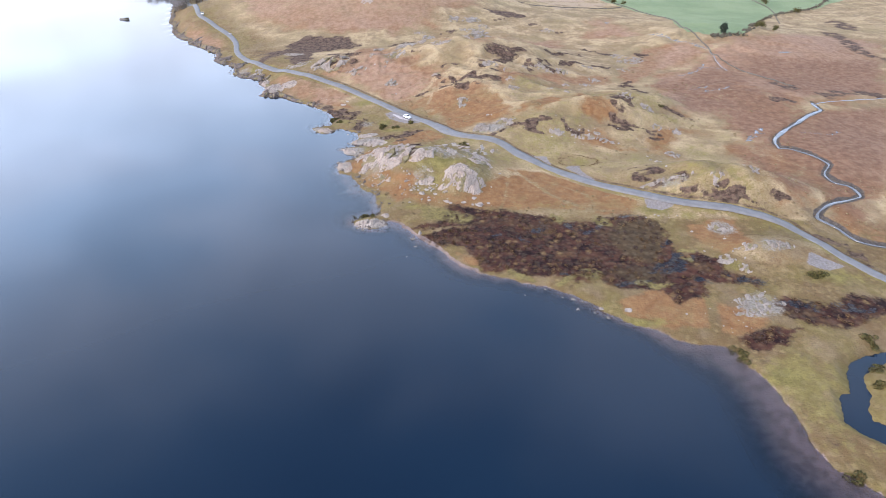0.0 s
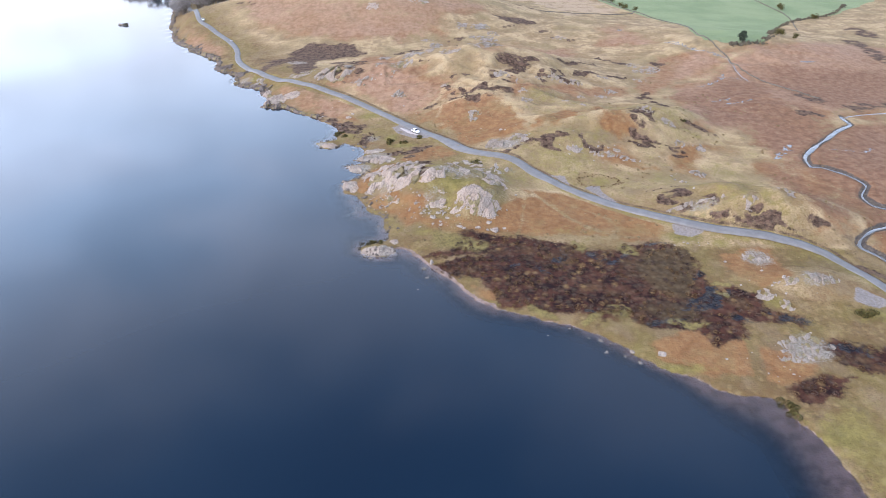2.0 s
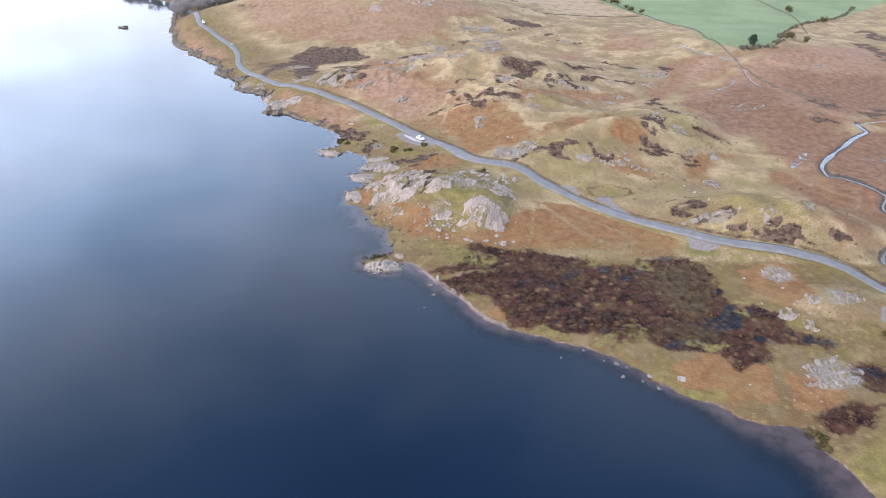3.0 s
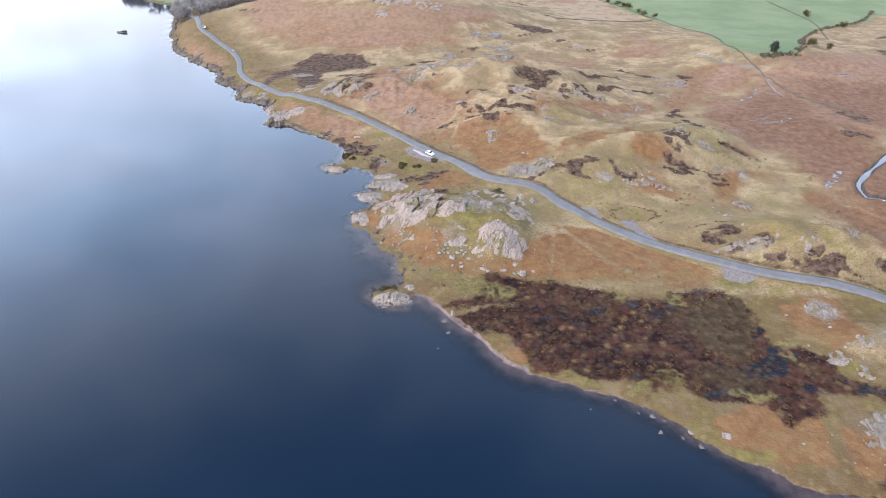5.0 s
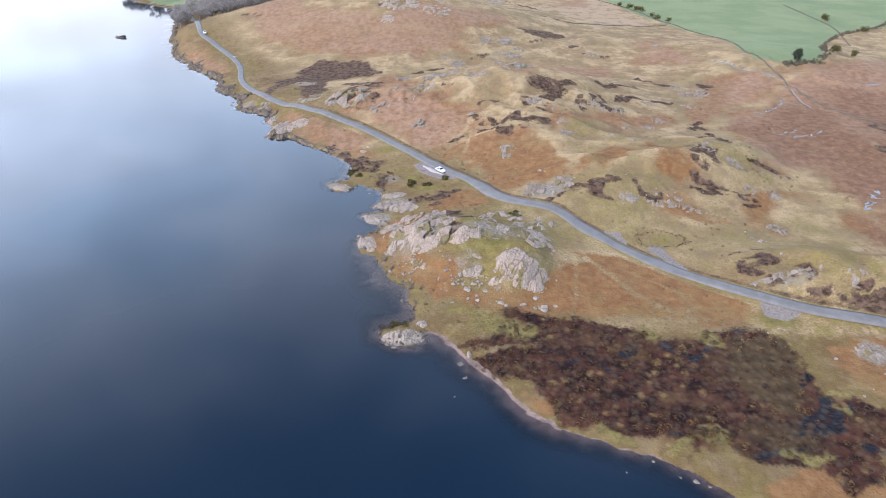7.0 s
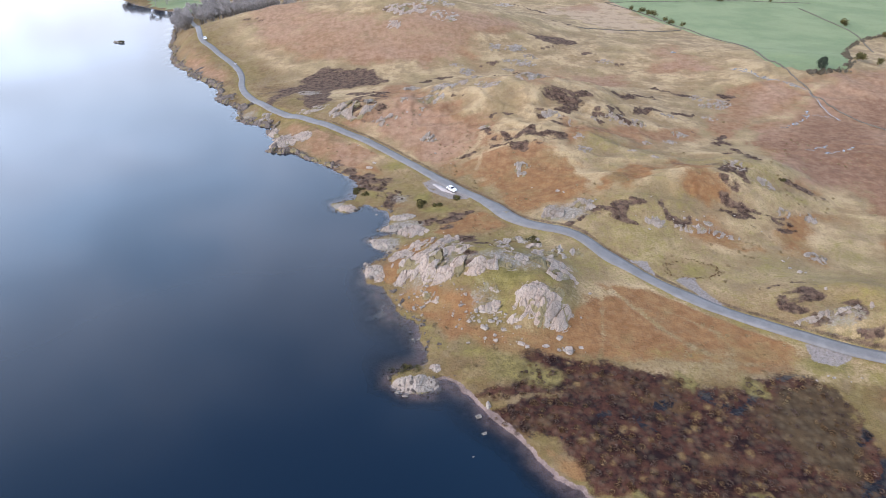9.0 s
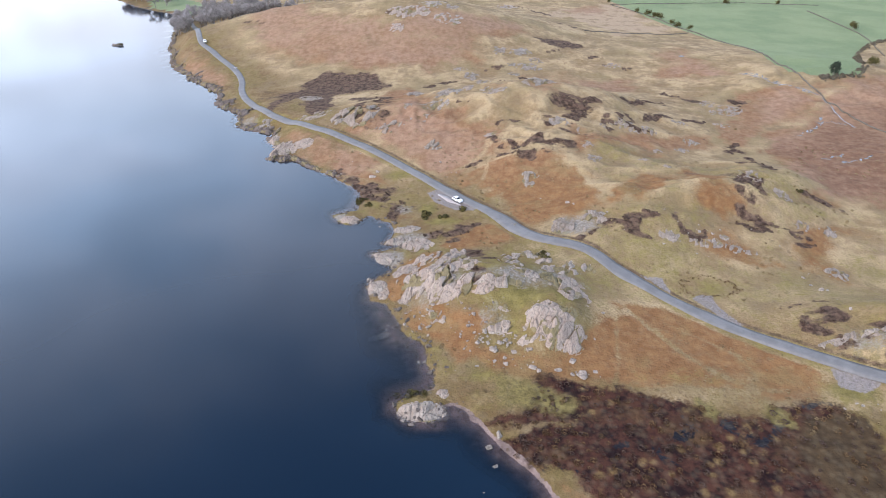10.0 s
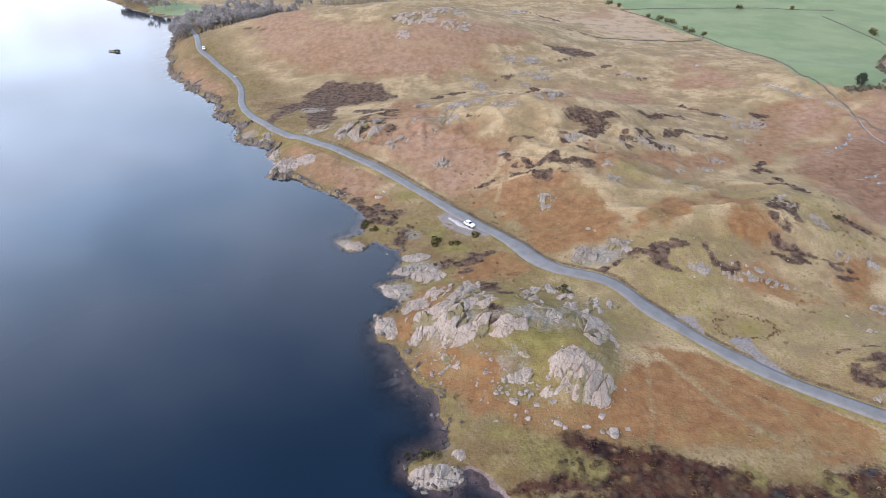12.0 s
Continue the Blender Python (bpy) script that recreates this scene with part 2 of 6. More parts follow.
def lake_water():
    """Calm lake: clear at the edge, dark blue where it is deep, with a mirror skin."""
    s = Shader("lake_water")
    deep = s.attribute("depth")
    body = s.node("ShaderNodeBsdfDiffuse")
    s.put(body.inputs[0], s.mix(s.ramp(s.noise(0.012, 2, 0.5), 0.3, 0.7), (0.003, 0.0120, 0.025), (0.0048, 0.0165, 0.032)))
    clear = s.node("ShaderNodeBsdfTransparent")
    s.put(clear.inputs[0], s.mix(s.ramp(deep, 0.0, 0.8), (0.60, 0.60, 0.64), (0.16, 0.25, 0.36)))
    under = s.node("ShaderNodeMixShader")
    s.put(under.inputs[0], deep)
    s.tree.links.new(clear.outputs[0], under.inputs[1])
    s.tree.links.new(body.outputs[0], under.inputs[2])
    normal = s.bump(s.noise(0.45, 3, 0.6), 0.05, 0.06)
    gloss = s.node("ShaderNodeBsdfGlossy")
    gloss.inputs["Roughness"].default_value = 0.09
    s.put(gloss.inputs["Normal"], normal)
    facing = s.node("ShaderNodeLayerWeight")
    facing.inputs[0].default_value = 0.5
    s.put(facing.inputs["Normal"], normal)
    edge = s.math('ADD', s.math('MULTIPLY', s.math('POWER', facing.outputs["Facing"], 4.2), 0.97), 0.021)
    skin = s.node("ShaderNodeMixShader")
    s.put(skin.inputs[0], edge)
    s.tree.links.new(under.outputs[0], skin.inputs[1])
    s.tree.links.new(gloss.outputs[0], skin.inputs[2])
    o = s.node("ShaderNodeOutputMaterial")
    s.tree.links.new(skin.outputs[0], o.inputs[0])
    return s.mat


def rock_stone(name, light, dark, warm):
    s = Shader(name)
    big, fine = s.noise(0.35, 5, 0.62), s.noise(2.6, 5, 0.65)
    tone = s.attribute("cell")
    cracks = s.noise(1.1, 5, 0.6, stretch=(1.0, 0.35, 2.2))
    colour = s.mix(s.ramp(big, 0.3, 0.7), dark, light)
    colour = s.mix(s.ramp(tone, 0.2, 0.9, 0.25, 0), colour, tuple(v * 0.6 for v in dark))
    colour = s.mix(s.ramp(cracks, 0.54, 0.68, 0, 0.6), colour, tuple(v * 0.42 for v in dark))
    colour = s.mix(s.math('MULTIPLY', s.math('ADD', s.chance(), tone), 0.35), colour, warm)
    colour = s.mix(s.ramp(s.noise(0.7, 4, 0.7), 0.60, 0.72, 0, 0.8), colour, (0.16, 0.15, 0.07))
    colour = s.mix(s.ramp(fine, 0.6, 0.75, 0, 0.5), colour, (0.40, 0.39, 0.37))
    turf = s.ramp(s.math('ADD', s.attribute("turf"), s.math('MULTIPLY', s.math('SUBTRACT', fine, 0.5), 0.8)), 0.4, 0.62)
    colour = s.mix(turf, colour, s.mix(big, (0.14, 0.11, 0.055), (0.27, 0.21, 0.115)))
    split = s.ramp(s.cells(0.55, 'DISTANCE_TO_EDGE', stretch=(1.5, 0.5, 0.7), warp=2.6), 0.0, 0.06, 0.5, 0.0)
    colour = s.mix(split, colour, (0.07, 0.06, 0.052))
    height = s.math('ADD', s.math('MULTIPLY', cracks, -1.0), s.math('MULTIPLY', fine, 0.35))
    return s.finish(colour, 0.88, s.bump(height, 0.9, 0.5), specular=0.2)


def tarmac():
    s = Shader("tarmac")
    colour = s.mix(s.ramp(s.noise(0.35, 4, 0.6), 0.3, 0.7), (0.132, 0.127, 0.124), (0.172, 0.165, 0.161))
    colour = s.mix(s.ramp(s.noise(3.0, 3, 0.6), 0.5, 0.8, 0, 0.4), colour, (0.085, 0.083, 0.083))
    return s.finish(colour, 0.7, s.bump(s.noise(9.0, 3), 0.2, 0.02), specular=0.35)


def plain(name, colour, rough=0.6, vary=0.15, metal=0.0, specular=0.4, scale=2.0):
    s = Shader(name)
    c = s.mix(s.ramp(s.noise(scale, 4, 0.6), 0.3, 0.7), tuple(v * (1 - vary) for v in colour), tuple(min(1, v * (1 + vary)) for v in colour))
    return s.finish(c, rough, metal=metal, specular=specular)


def still_water(name, bed=(0.16, 0.158, 0.155), rough=0.16):
    s = Shader(name)
    return s.finish(bed, rough, s.bump(s.noise(1.2, 3), 0.2, 0.1), specular=1.0)


def leafy(name, dark, light):
    s = Shader(name)
    c = s.mix(s.island(), dark, light)
    c = s.mix(s.ramp(s.noise(0.5, 3), 0.35, 0.65, 0, 0.6), c, tuple(v * 0.6 for v in dark))
    return s.finish(c, 0.9, specular=0.15)


MOOR, LAKE, TARMAC = moorland(), lake_water(), tarmac()
PALE_ROCK = rock_stone("pale_rock", (0.37, 0.325, 0.278), (0.205, 0.174, 0.146), (0.37, 0.262, 0.200))
MOOR_ROCK = rock_stone("moor_rock", (0.325, 0.285, 0.243), (0.150, 0.127, 0.105), (0.29, 0.212, 0.16))
LOOSE_STONE = rock_stone("loose_stone", (0.44, 0.385, 0.33), (0.28, 0.24, 0.205), (0.42, 0.305, 0.24))
DARK_ROCK = rock_stone("dark_rock", (0.175, 0.146, 0.128), (0.075, 0.061, 0.054), (0.17, 0.120, 0.095))
PUDDLE = still_water("puddle_water")
STREAM_WATER = still_water("stream_water", (0.10, 0.098, 0.094), 0.22)
# Layby gravel; also the painted sky glint of the bend's puddle.
GRIT_AND_GLINT = plain("grit_and_glint", (0.34, 0.30, 0.285), 0.8, 0.18, scale=0.9)
WHITE_PAINT = plain("white_paint", (0.80, 0.80, 0.80), 0.3, 0.03)
DARK_GLASS = plain("dark_glass", (0.02, 0.022, 0.025), 0.08, 0.1, specular=0.7)
RUBBER = plain("rubber", (0.025, 0.025, 0.026), 0.85)
RIM = plain("alloy", (0.45, 0.45, 0.46), 0.35, 0.05, metal=0.8)
DARK_PAINT = plain("dark_paint", (0.05, 0.055, 0.065), 0.3, 0.05)
RED_LENS, CLEAR_LENS = plain("red_lens", (0.35, 0.02, 0.02), 0.2), plain("clear_lens", (0.6, 0.62, 0.65), 0.15)
BARK = plain("bark", (0.21, 0.18, 0.16), 0.9, 0.3)
PALE_BARK = plain("pale_bark", (0.42, 0.38, 0.35), 0.85, 0.25)
TWIGS = leafy("twigs", (0.30, 0.265, 0.245), (0.48, 0.43, 0.405))
HEDGE = leafy("hedge_twigs", (0.10, 0.085, 0.062), (0.20, 0.17, 0.125))
PINE = leafy("evergreen", (0.03, 0.045, 0.032), (0.065, 0.085, 0.055))
GORSE = leafy("gorse", (0.05, 0.045, 0.02), (0.13, 0.11, 0.035))
TUSSOCK = leafy("tussock", (0.19, 0.13, 0.072), (0.30, 0.23, 0.13))
BOG_TUFT = leafy("bog_tuft", (0.085, 0.045, 0.024), (0.21, 0.135, 0.068))
REEDS = leafy("dark_tufts", (0.06, 0.038, 0.033), (0.13, 0.085, 0.062))
WALLSTONE = rock_stone("wall_stone", (0.19, 0.165, 0.135), (0.10, 0.085, 0.07), (0.17, 0.14, 0.10))

# ---- the lie of the land ----
SHORE_FAR = [(-900, 1300), (-620, 930), (-409, 724), (-342, 663), (-311, 632), (-288, 615), (-266, 602), (-249, 578), (-240, 548), (-231, 522),
             (-214, 477), (-207, 466), (-200, 446), (-190, 428), (-177, 416), (-173, 408), (-157, 394), (-148, 384), (-141, 365),
             (-136, 359), (-125, 351), (-121, 336), (-116, 331), (-101, 325), (-102, 318), (-95, 309), (-95, 297), (-90, 296), (-86, 297),
             (-75, 288), (-65, 281)]
SHORE_MID = [(-61, 276), (-55, 271), (-52, 263), (-53, 255), (-60, 251), (-58, 247), (-55, 245), (-52, 245), (-48, 251), (-40, 247),
             (-38, 241), (-40, 234), (-36, 232), (-39, 230), (-44, 227), (-38, 221), (-36, 219), (-40, 215), (-43, 210), (-40, 204),
             (-36, 202), (-33, 197), (-30, 190), (-26, 188), (-24, 180), (-22, 176), (-23, 172), (-26, 170), (-30, 168), (-30, 165),
             (-28, 164), (-25, 162), (-22, 162), (-21, 164), (-18, 167), (-16, 166)]
SHORE_NEAR = [(-12, 161), (-6, 155), (-2, 150), (1, 145), (5, 140), (9, 138), (14, 136), (19, 134), (25, 132),
              (32, 129), (39, 124), (45, 117), (52, 113), (56, 110), (61, 108), (67, 108), (69, 106), (69, 103), (71, 99), (72, 95), (73, 88),
              (73, 82), (73, 77), (75, 73), (78, 70), (80, 67), (87, 59), (110, 40), (300, -60), (900, -400)]
LAND = SHORE_FAR + SHORE_MID + SHORE_NEAR + [(4600, -400), (4600, 4600), (-2600, 4600), (-2600, 3300)]


def lattice(ix, iy, seed):
    """A random number from 0 to 1 for every whole-numbered place."""
    h = (ix.astype(np.int64) * 374761393 + iy.astype(np.int64) * 668265263 + seed * 1442695041) & 0x7FFFFFFF
    h = ((h ^ (h >> 13)) * 1274126177) & 0x7FFFFFFF
    return ((h ^ (h >> 16)) & 0xFFFFF) / 1048575.0


def value_noise(x, y, size, seed=0):
    """Smooth noise from -1 to 1 with bumps of about that size in metres."""
    x, y = np.asarray(x, float) / size, np.asarray(y, float) / size
    ix, iy = np.floor(x), np.floor(y)
    u, v = x - ix, y - iy
    u, v = u * u * u * (u * (u * 6 - 15) + 10), v * v * v * (v * (v * 6 - 15) + 10)
    a, b = lattice(ix, iy, seed), lattice(ix + 1, iy, seed)
    c, d = lattice(ix, iy + 1, seed), lattice(ix + 1, iy + 1, seed)
    return 2 * (a + (b - a) * u + (c - a) * v + (a - b - c + d) * u * v) - 1


def rough(x, y, size, octaves=4, seed=0):
    total, gain = 0.0, 1.0
    for k in range(octaves):
        c, s = math.cos(0.6 + k), math.sin(0.6 + k)
        total = total + gain * value_noise(c * x - s * y, s * x + c * y, size / 2.03 ** k, seed + 17 * k)
        gain *= 0.5
    return total / 1.9


def line_distance(x, y, points, closed=False):
    """Distance to a chain of straight pieces."""
    best = np.full(np.shape(x), 1e9)
    ends = points[1:] + points[:1] if closed else points[1:]
    for (ax, ay), (bx, by) in zip(points, ends):
        dx, dy = bx - ax, by - ay
        t = np.clip(((x - ax) * dx + (y - ay) * dy) / (dx * dx + dy * dy + 1e-9), 0, 1)
        best = np.minimum(best, (x - ax - t * dx) ** 2 + (y - ay - t * dy) ** 2)
    return np.sqrt(best)


def area_distance(x, y, points):
    """Distance into a closed outline: positive inside, negative outside."""
    inside = np.zeros(np.shape(x), bool)
    for (ax, ay), (bx, by) in zip(points, points[1:] + points[:1]):
        if ay != by:
            inside ^= ((ay > y) != (by > y)) & (x < (bx - ax) * (y - ay) / (by - ay) + ax)
    return np.where(inside, 1.0, -1.0) * line_distance(x, y, points, True)


def smooth(a, b, v):
    t = np.clip((v - a) / (b - a), 0, 1)
    return t * t * (3 - 2 * t)


def hump(x, y, cx, cy, rx, ry, angle, height, sharp=1.0):
    c, s = math.cos(math.radians(angle)), math.sin(math.radians(angle))
    u, v = ((x - cx) * c + (y - cy) * s) / rx, (-(x - cx) * s + (y - cy) * c) / ry
    return height * np.exp(-((u * u + v * v) ** sharp))


# The swells of the ground: place, half widths, turn of the long axis, height.
SWELLS = [
    (53, 250, 46, 24, 20, 10.0), (15, 335, 55, 38, 0, 18.0), (25, 285, 38, 20, 5, 6.0), (-55, 495, 95, 72, 0, 27.0), (-150, 495, 45, 42, 0, 9.0), (-8, 203, 25, 14, -10, 7.5),
    (95, 187, 28, 14, -15, 9.8), (95, 146, 16, 9, 0, 3.4), (84, 265, 24, 18, 30, 4.3), (-60, 330, 40, 25, 0, 4.9), (180, 400, 70, 60, 0, 11.0),
    (-190, 470, 30, 40, 30, 4.8), (150, 290, 50, 40, 0, 4.7), (150, 215, 30, 30, 0, 3.0), (-105, 350, 25, 25, 0, 2.5), (112, 450, 60, 40, 0, 3.0), (6, 190, 10, 7, 55, 3.0, 2.0),
]


def inland(x, y):
    """Distance from the water's edge, positive on land, with small bays and points."""
    d = area_distance(x, y, LAND)
    return d + (0.9 * rough(x, y, 5, 3, 5) + 0.5 * value_noise(x, y, 1.7, 9)) * np.clip(1.4 - np.abs(d) / 8, 0, 1)


def hummocks(x, y):
    """Knolls and hollows of the hill, in metres."""
    u, v = x + 4 * rough(x, y, 25, 2, 61), y + 4 * rough(x, y, 25, 2, 62)
    ridge = 1 - np.abs(rough(u * 0.75, v * 1.25, 17, 3, 71)) * 1.6
    return 2.1 * ridge + 1.3 * rough(u, v, 8, 3, 73) - 0.9


def ground_height(x, y, d=None):
    x, y = np.asarray(x, float), np.asarray(y, float)
    d = inland(x, y) if d is None else d
    up = np.maximum(d, 0)
    z = 0.35 * (1 - np.exp(-up / 0.8)) + 0.8 * (1 - np.exp(-up / 8)) + 2.0 * (1 - np.exp(-up / 60))
    z = z + 0.012 * np.maximum(y - 330, 0) * smooth(20, 160, up) + 0.004 * np.maximum(y - 600, 0)
    relief = np.zeros(np.shape(x))
    for swell in SWELLS:
        relief = relief + hump(x, y, *swell)
    z = z + relief * smooth(0, 14, up)
    wild = smooth(4, 30, up)
    hilly = 0.15 + 0.85 * smooth(3, 9, relief) * (1 - 0.75 * smooth(375, 420, y))
    z = z + wild * (1.1 * rough(x, y, 46, 4, 31) * (0.35 + hilly) + hilly * hummocks(x, y) + 0.15 * rough(x, y, 5, 3, 41))
    return np.where(d > 0, z, np.maximum(0.16 * d, -1.0 + 0.05 * np.minimum(d, 0)) - 0.05 - 0.4 * (1 - np.exp(np.minimum(d, 0) / 5)))


# ---- the plan: roads, streams and what grows where ----
ROAD = [(-232.4, 557.7), (-216.2, 528.3), (-189.5, 470.9), (-185.2, 460.9), (-182.4, 454.9), (-178.6, 449.2), (-169, 438.5), (-158.1, 425.6), (-148.6, 414.3), (-141.9, 404.1), (-136.5, 392.1), (-134, 381.8), (-127.4, 367.1), (-119, 356), (-107, 338.8), (-96.5, 332.1), (-83.9, 321), (-73.1, 313.8), (-60.2, 304.1), (-48.1, 294.7), (-36.5, 281.8), (-26, 270.2), (-16.5, 259.9), (-9.5, 252.6), (-3.1, 243.8), (0.4, 236.6), (5.2, 230.4), (11, 227.5), (16.7, 225.4), (22, 221.6), (27.7, 213.9), (33.4, 208.6), (38.6, 203.1), (43.3, 198.1), (48.1, 193.9), (52.8, 190.4), (57.2, 187.1), (61.6, 184.2), (66.7, 180.6), (73.5, 176.4), (79.3, 173.9), (85, 171.8), (92, 169.6), (99.6, 167.2), (104.2, 165), (107.8, 161.8), (110.2, 155.3), (112.1, 146.7), (115.7, 141.2), (120.6, 133.7), (131, 120.1)]
STREAM = [(131.9, 151.6), (126.3, 153.4), (124, 156.9), (123.4, 161.7), (120.7, 164.5), (118.9, 166.5), (119.8, 168.8), (122.8, 171.7), (127.2, 174.8), (132.9, 177.8), (138.4, 180.1), (142.4, 182.4), (142.9, 186), (142.7, 190), (138.4, 191.7), (137.5, 194.6), (138, 199.3), (141.8, 203.6), (143.9, 206.4), (142.5, 211.3), (139.3, 217.5), (136, 222), (132.6, 222)]
STREAM_UPPER = [(132.6, 222), (133.2, 226.8), (135.8, 233.4), (141.6, 239.5), (147.6, 245.8), (154.8, 252), (161.6, 259.2), (167.9, 264.1), (174, 268.2), (172.6, 271), (173.9, 277.4)]
BROOK = [(174, 276), (184, 281), (199, 286), (220, 294), (265, 303)]
DITCH = [(130, 400), (140, 388), (146, 378), (153, 370), (157, 362), (155, 352), (154, 340), (155, 332)]
RIVER_OUTER = [(125, 110), (104.6, 106.6), (98.5, 104.9), (94.4, 102.9), (91.1, 99.4), (89.8, 95.9), (88.3, 92.9), (85.5, 92.2), (84.3, 89.1), (82.5, 84.7), (84.2, 81.8), (87.4, 79.1), (98, 70)]
RIVER_INNER = [(120, 105), (102.3, 102.8), (98.1, 100.9), (94.4, 98.6), (93.1, 95.6), (92.5, 92.5), (89.4, 88.4), (88.6, 85.3), (90.5, 84), (103, 77)]
RIVER = RIVER_OUTER + RIVER_INNER[::-1]
BOGS = [[(20, 170), (26, 166), (37, 166), (48, 167), (54, 168), (61, 169), (57, 162), (18, 161)],
    [(2, 175), (8, 174), (23, 171), (20, 161), (-6, 161), (-11, 162), (-7, 165), (0, 168)],
    [(45, 168), (62, 171), (69, 165), (69, 157), (62, 148), (56, 140), (46, 150)],
    [(2, 172), (16, 172), (29, 169), (42, 165), (48, 168), (62, 171), (62, 167), (54, 164), (48, 157), (49, 149), (53, 144), (57, 142), (68, 154), (70, 147), (74, 144), (77, 141), (78, 137), (71, 125), (60, 123), (60, 129), (46, 132), (42, 136), (37, 134), (25, 134), (16, 139), (11, 140), (12, 145), (3, 148), (-1, 150), (-9, 157), (-6, 158), (5, 160), (8, 166)]]
BOG_SPURS = [[(73, 147), (81, 143), (80, 137), (89, 132), (86, 129), (75, 131), (67, 133), (64, 138)],
    [(88, 127), (98, 124), (115, 125), (110, 116), (96, 113), (86, 116), (84, 120)],
    [(70, 110), (79, 112), (88, 113), (79, 107), (71, 105)]]
SEDGE = [[(54, 164), (68, 165), (68, 158), (62, 149), (57, 142), (52, 145), (49, 150), (48, 157)],
    [(48, 136), (58, 141), (58, 135), (51, 132)]]
WET = [(1.7, [(28.9, 163.6), (31.1, 161.5), (28.6, 159.5)]),
    (1.5, [(37.7, 163.7), (43.9, 158.1), (49.2, 162.4)]),
    (0.9, [(32.5, 136.8), (34.5, 136.2)]),
    (1.7, [(66.6, 145.8), (66.3, 141.8), (61.5, 136.7)]),
    (1.2, [(70.9, 144), (65.5, 138.1)]),
    (1.3, [(68.7, 133.9), (71, 131.3)]),
    (1, [(47.4, 129.7), (51.7, 132.3), (56.7, 133.7)]),
    (0.8, [(22.8, 156.6), (24.6, 153)]),
    (1, [(13.7, 156.5), (16.6, 158)]),
    (0.9, [(0.5, 151.2), (7.8, 149.4)]),
    (1, [(56.3, 167.1), (62.4, 170.4)]),
    (1.2, [(68.9, 154.1), (64.7, 150.6)])]
WET_SPURS = [(1.5, [(78, 134.5), (86, 131.7)]),
    (1.5, [(88.1, 123.2), (94.3, 120.9)]),
    (1.6, [(100, 120.9), (109.2, 119.6)]),
    (1.1, [(57.2, 137.4), (65.3, 143.3), (67.9, 146.3)])]
YELLOWS = [(4, [(-4.7, 169.9), (1.6, 169.9)]),
    (3.1, [(2.1, 167.1), (6.3, 167.1)]),
    (1.7, [(35.1, 167), (36.8, 165.6)]),
    (2.3, [(48.8, 164.9), (50.8, 165)]),
    (2.1, [(39, 136.2), (42.7, 135.6)]),
    (1.2, [(32.1, 133.5), (35.8, 134.8)]),
    (1.3, [(69.3, 148.8), (72.8, 147.7)]),
    (1.1, [(0, 144.3), (2.8, 141.2)]),
    (1.1, [(16.8, 137.4), (23, 134.7)]),
    (0.9, [(58.2, 132.4), (61.5, 132.5)]),
    (1, [(54.2, 132), (56.7, 131.5)]),
    (1, [(69.3, 143.3), (69.2, 140.9)])]
TRACKS_LANE = [(0.6, [(22.9, 202.8), (27, 195.6), (32.3, 187.8), (37.2, 181.1), (42, 176), (47.7, 173.7)]),
    (0.6, [(19.5, 202.9), (22.3, 194.9), (19.9, 182.3), (17.5, 172.4)]),
    (0.6, [(34.3, 194), (42.8, 186.7), (48.1, 182.3), (50.2, 176.6)]),
    (0.6, [(-12.4, 173.2), (0.8, 171.3), (22.7, 171.3), (39.3, 171.9), (53.5, 172.1)]),
    (0.8, [(-16.5, 276.6), (-6.7, 281.6), (3, 282.1)]),
    (0.7, [(-13.5, 290.2), (-6.3, 291.7), (-3.7, 304)]),
    (0.7, [(-8.9, 271.7), (-6.5, 285.5)])]
TRACKS_BOG = [(0.8, [(80.1, 172.3), (76.8, 167.2), (73.5, 163.5)]), (0.7, [(68.4, 163.9), (75.2, 164.4), (83.4, 162.5)])]
TRACKS_HILL = [(0.8, [(-24, 277), (-14, 281), (-8, 289), (-7, 296)]), (0.8, [(22, 283), (25, 273), (28, 258), (31, 247)]), (0.8, [(105, 309), (94, 271), (100, 259)]),
    (0.8, [(69, 127), (67, 118), (66, 110)])]
FIELD = [(79, 756), (108, 681), (123, 623), (136, 558), (150, 525), (164, 475), (153, 418), (153, 394), (168, 387), (189, 391), (224, 457), (253, 498), (281, 524), (312, 536), (438, 657), (544, 770)]
MEADOW = [(-292, 622), (-262, 605), (-246, 584), (-238, 602), (-252, 640), (-288, 668), (-312, 654)]
PALE_SLOPE = [(82, 632), (129, 649), (131, 539), (91, 509), (68, 550), (40, 595)]
HEATHER = [[(-116, 360), (-112, 370), (-105, 374), (-102, 392), (-98, 396), (-87, 398), (-69, 398), (-50, 389), (-58, 382), (-70, 378), (-78, 370), (-79, 357), (-78, 342), (-81, 334), (-86, 342), (-93, 355), (-99, 361), (-103, 351), (-106, 344), (-113, 355)],
    [(23, 461), (40, 466), (56, 463), (56, 458), (41, 449), (29, 451)]]
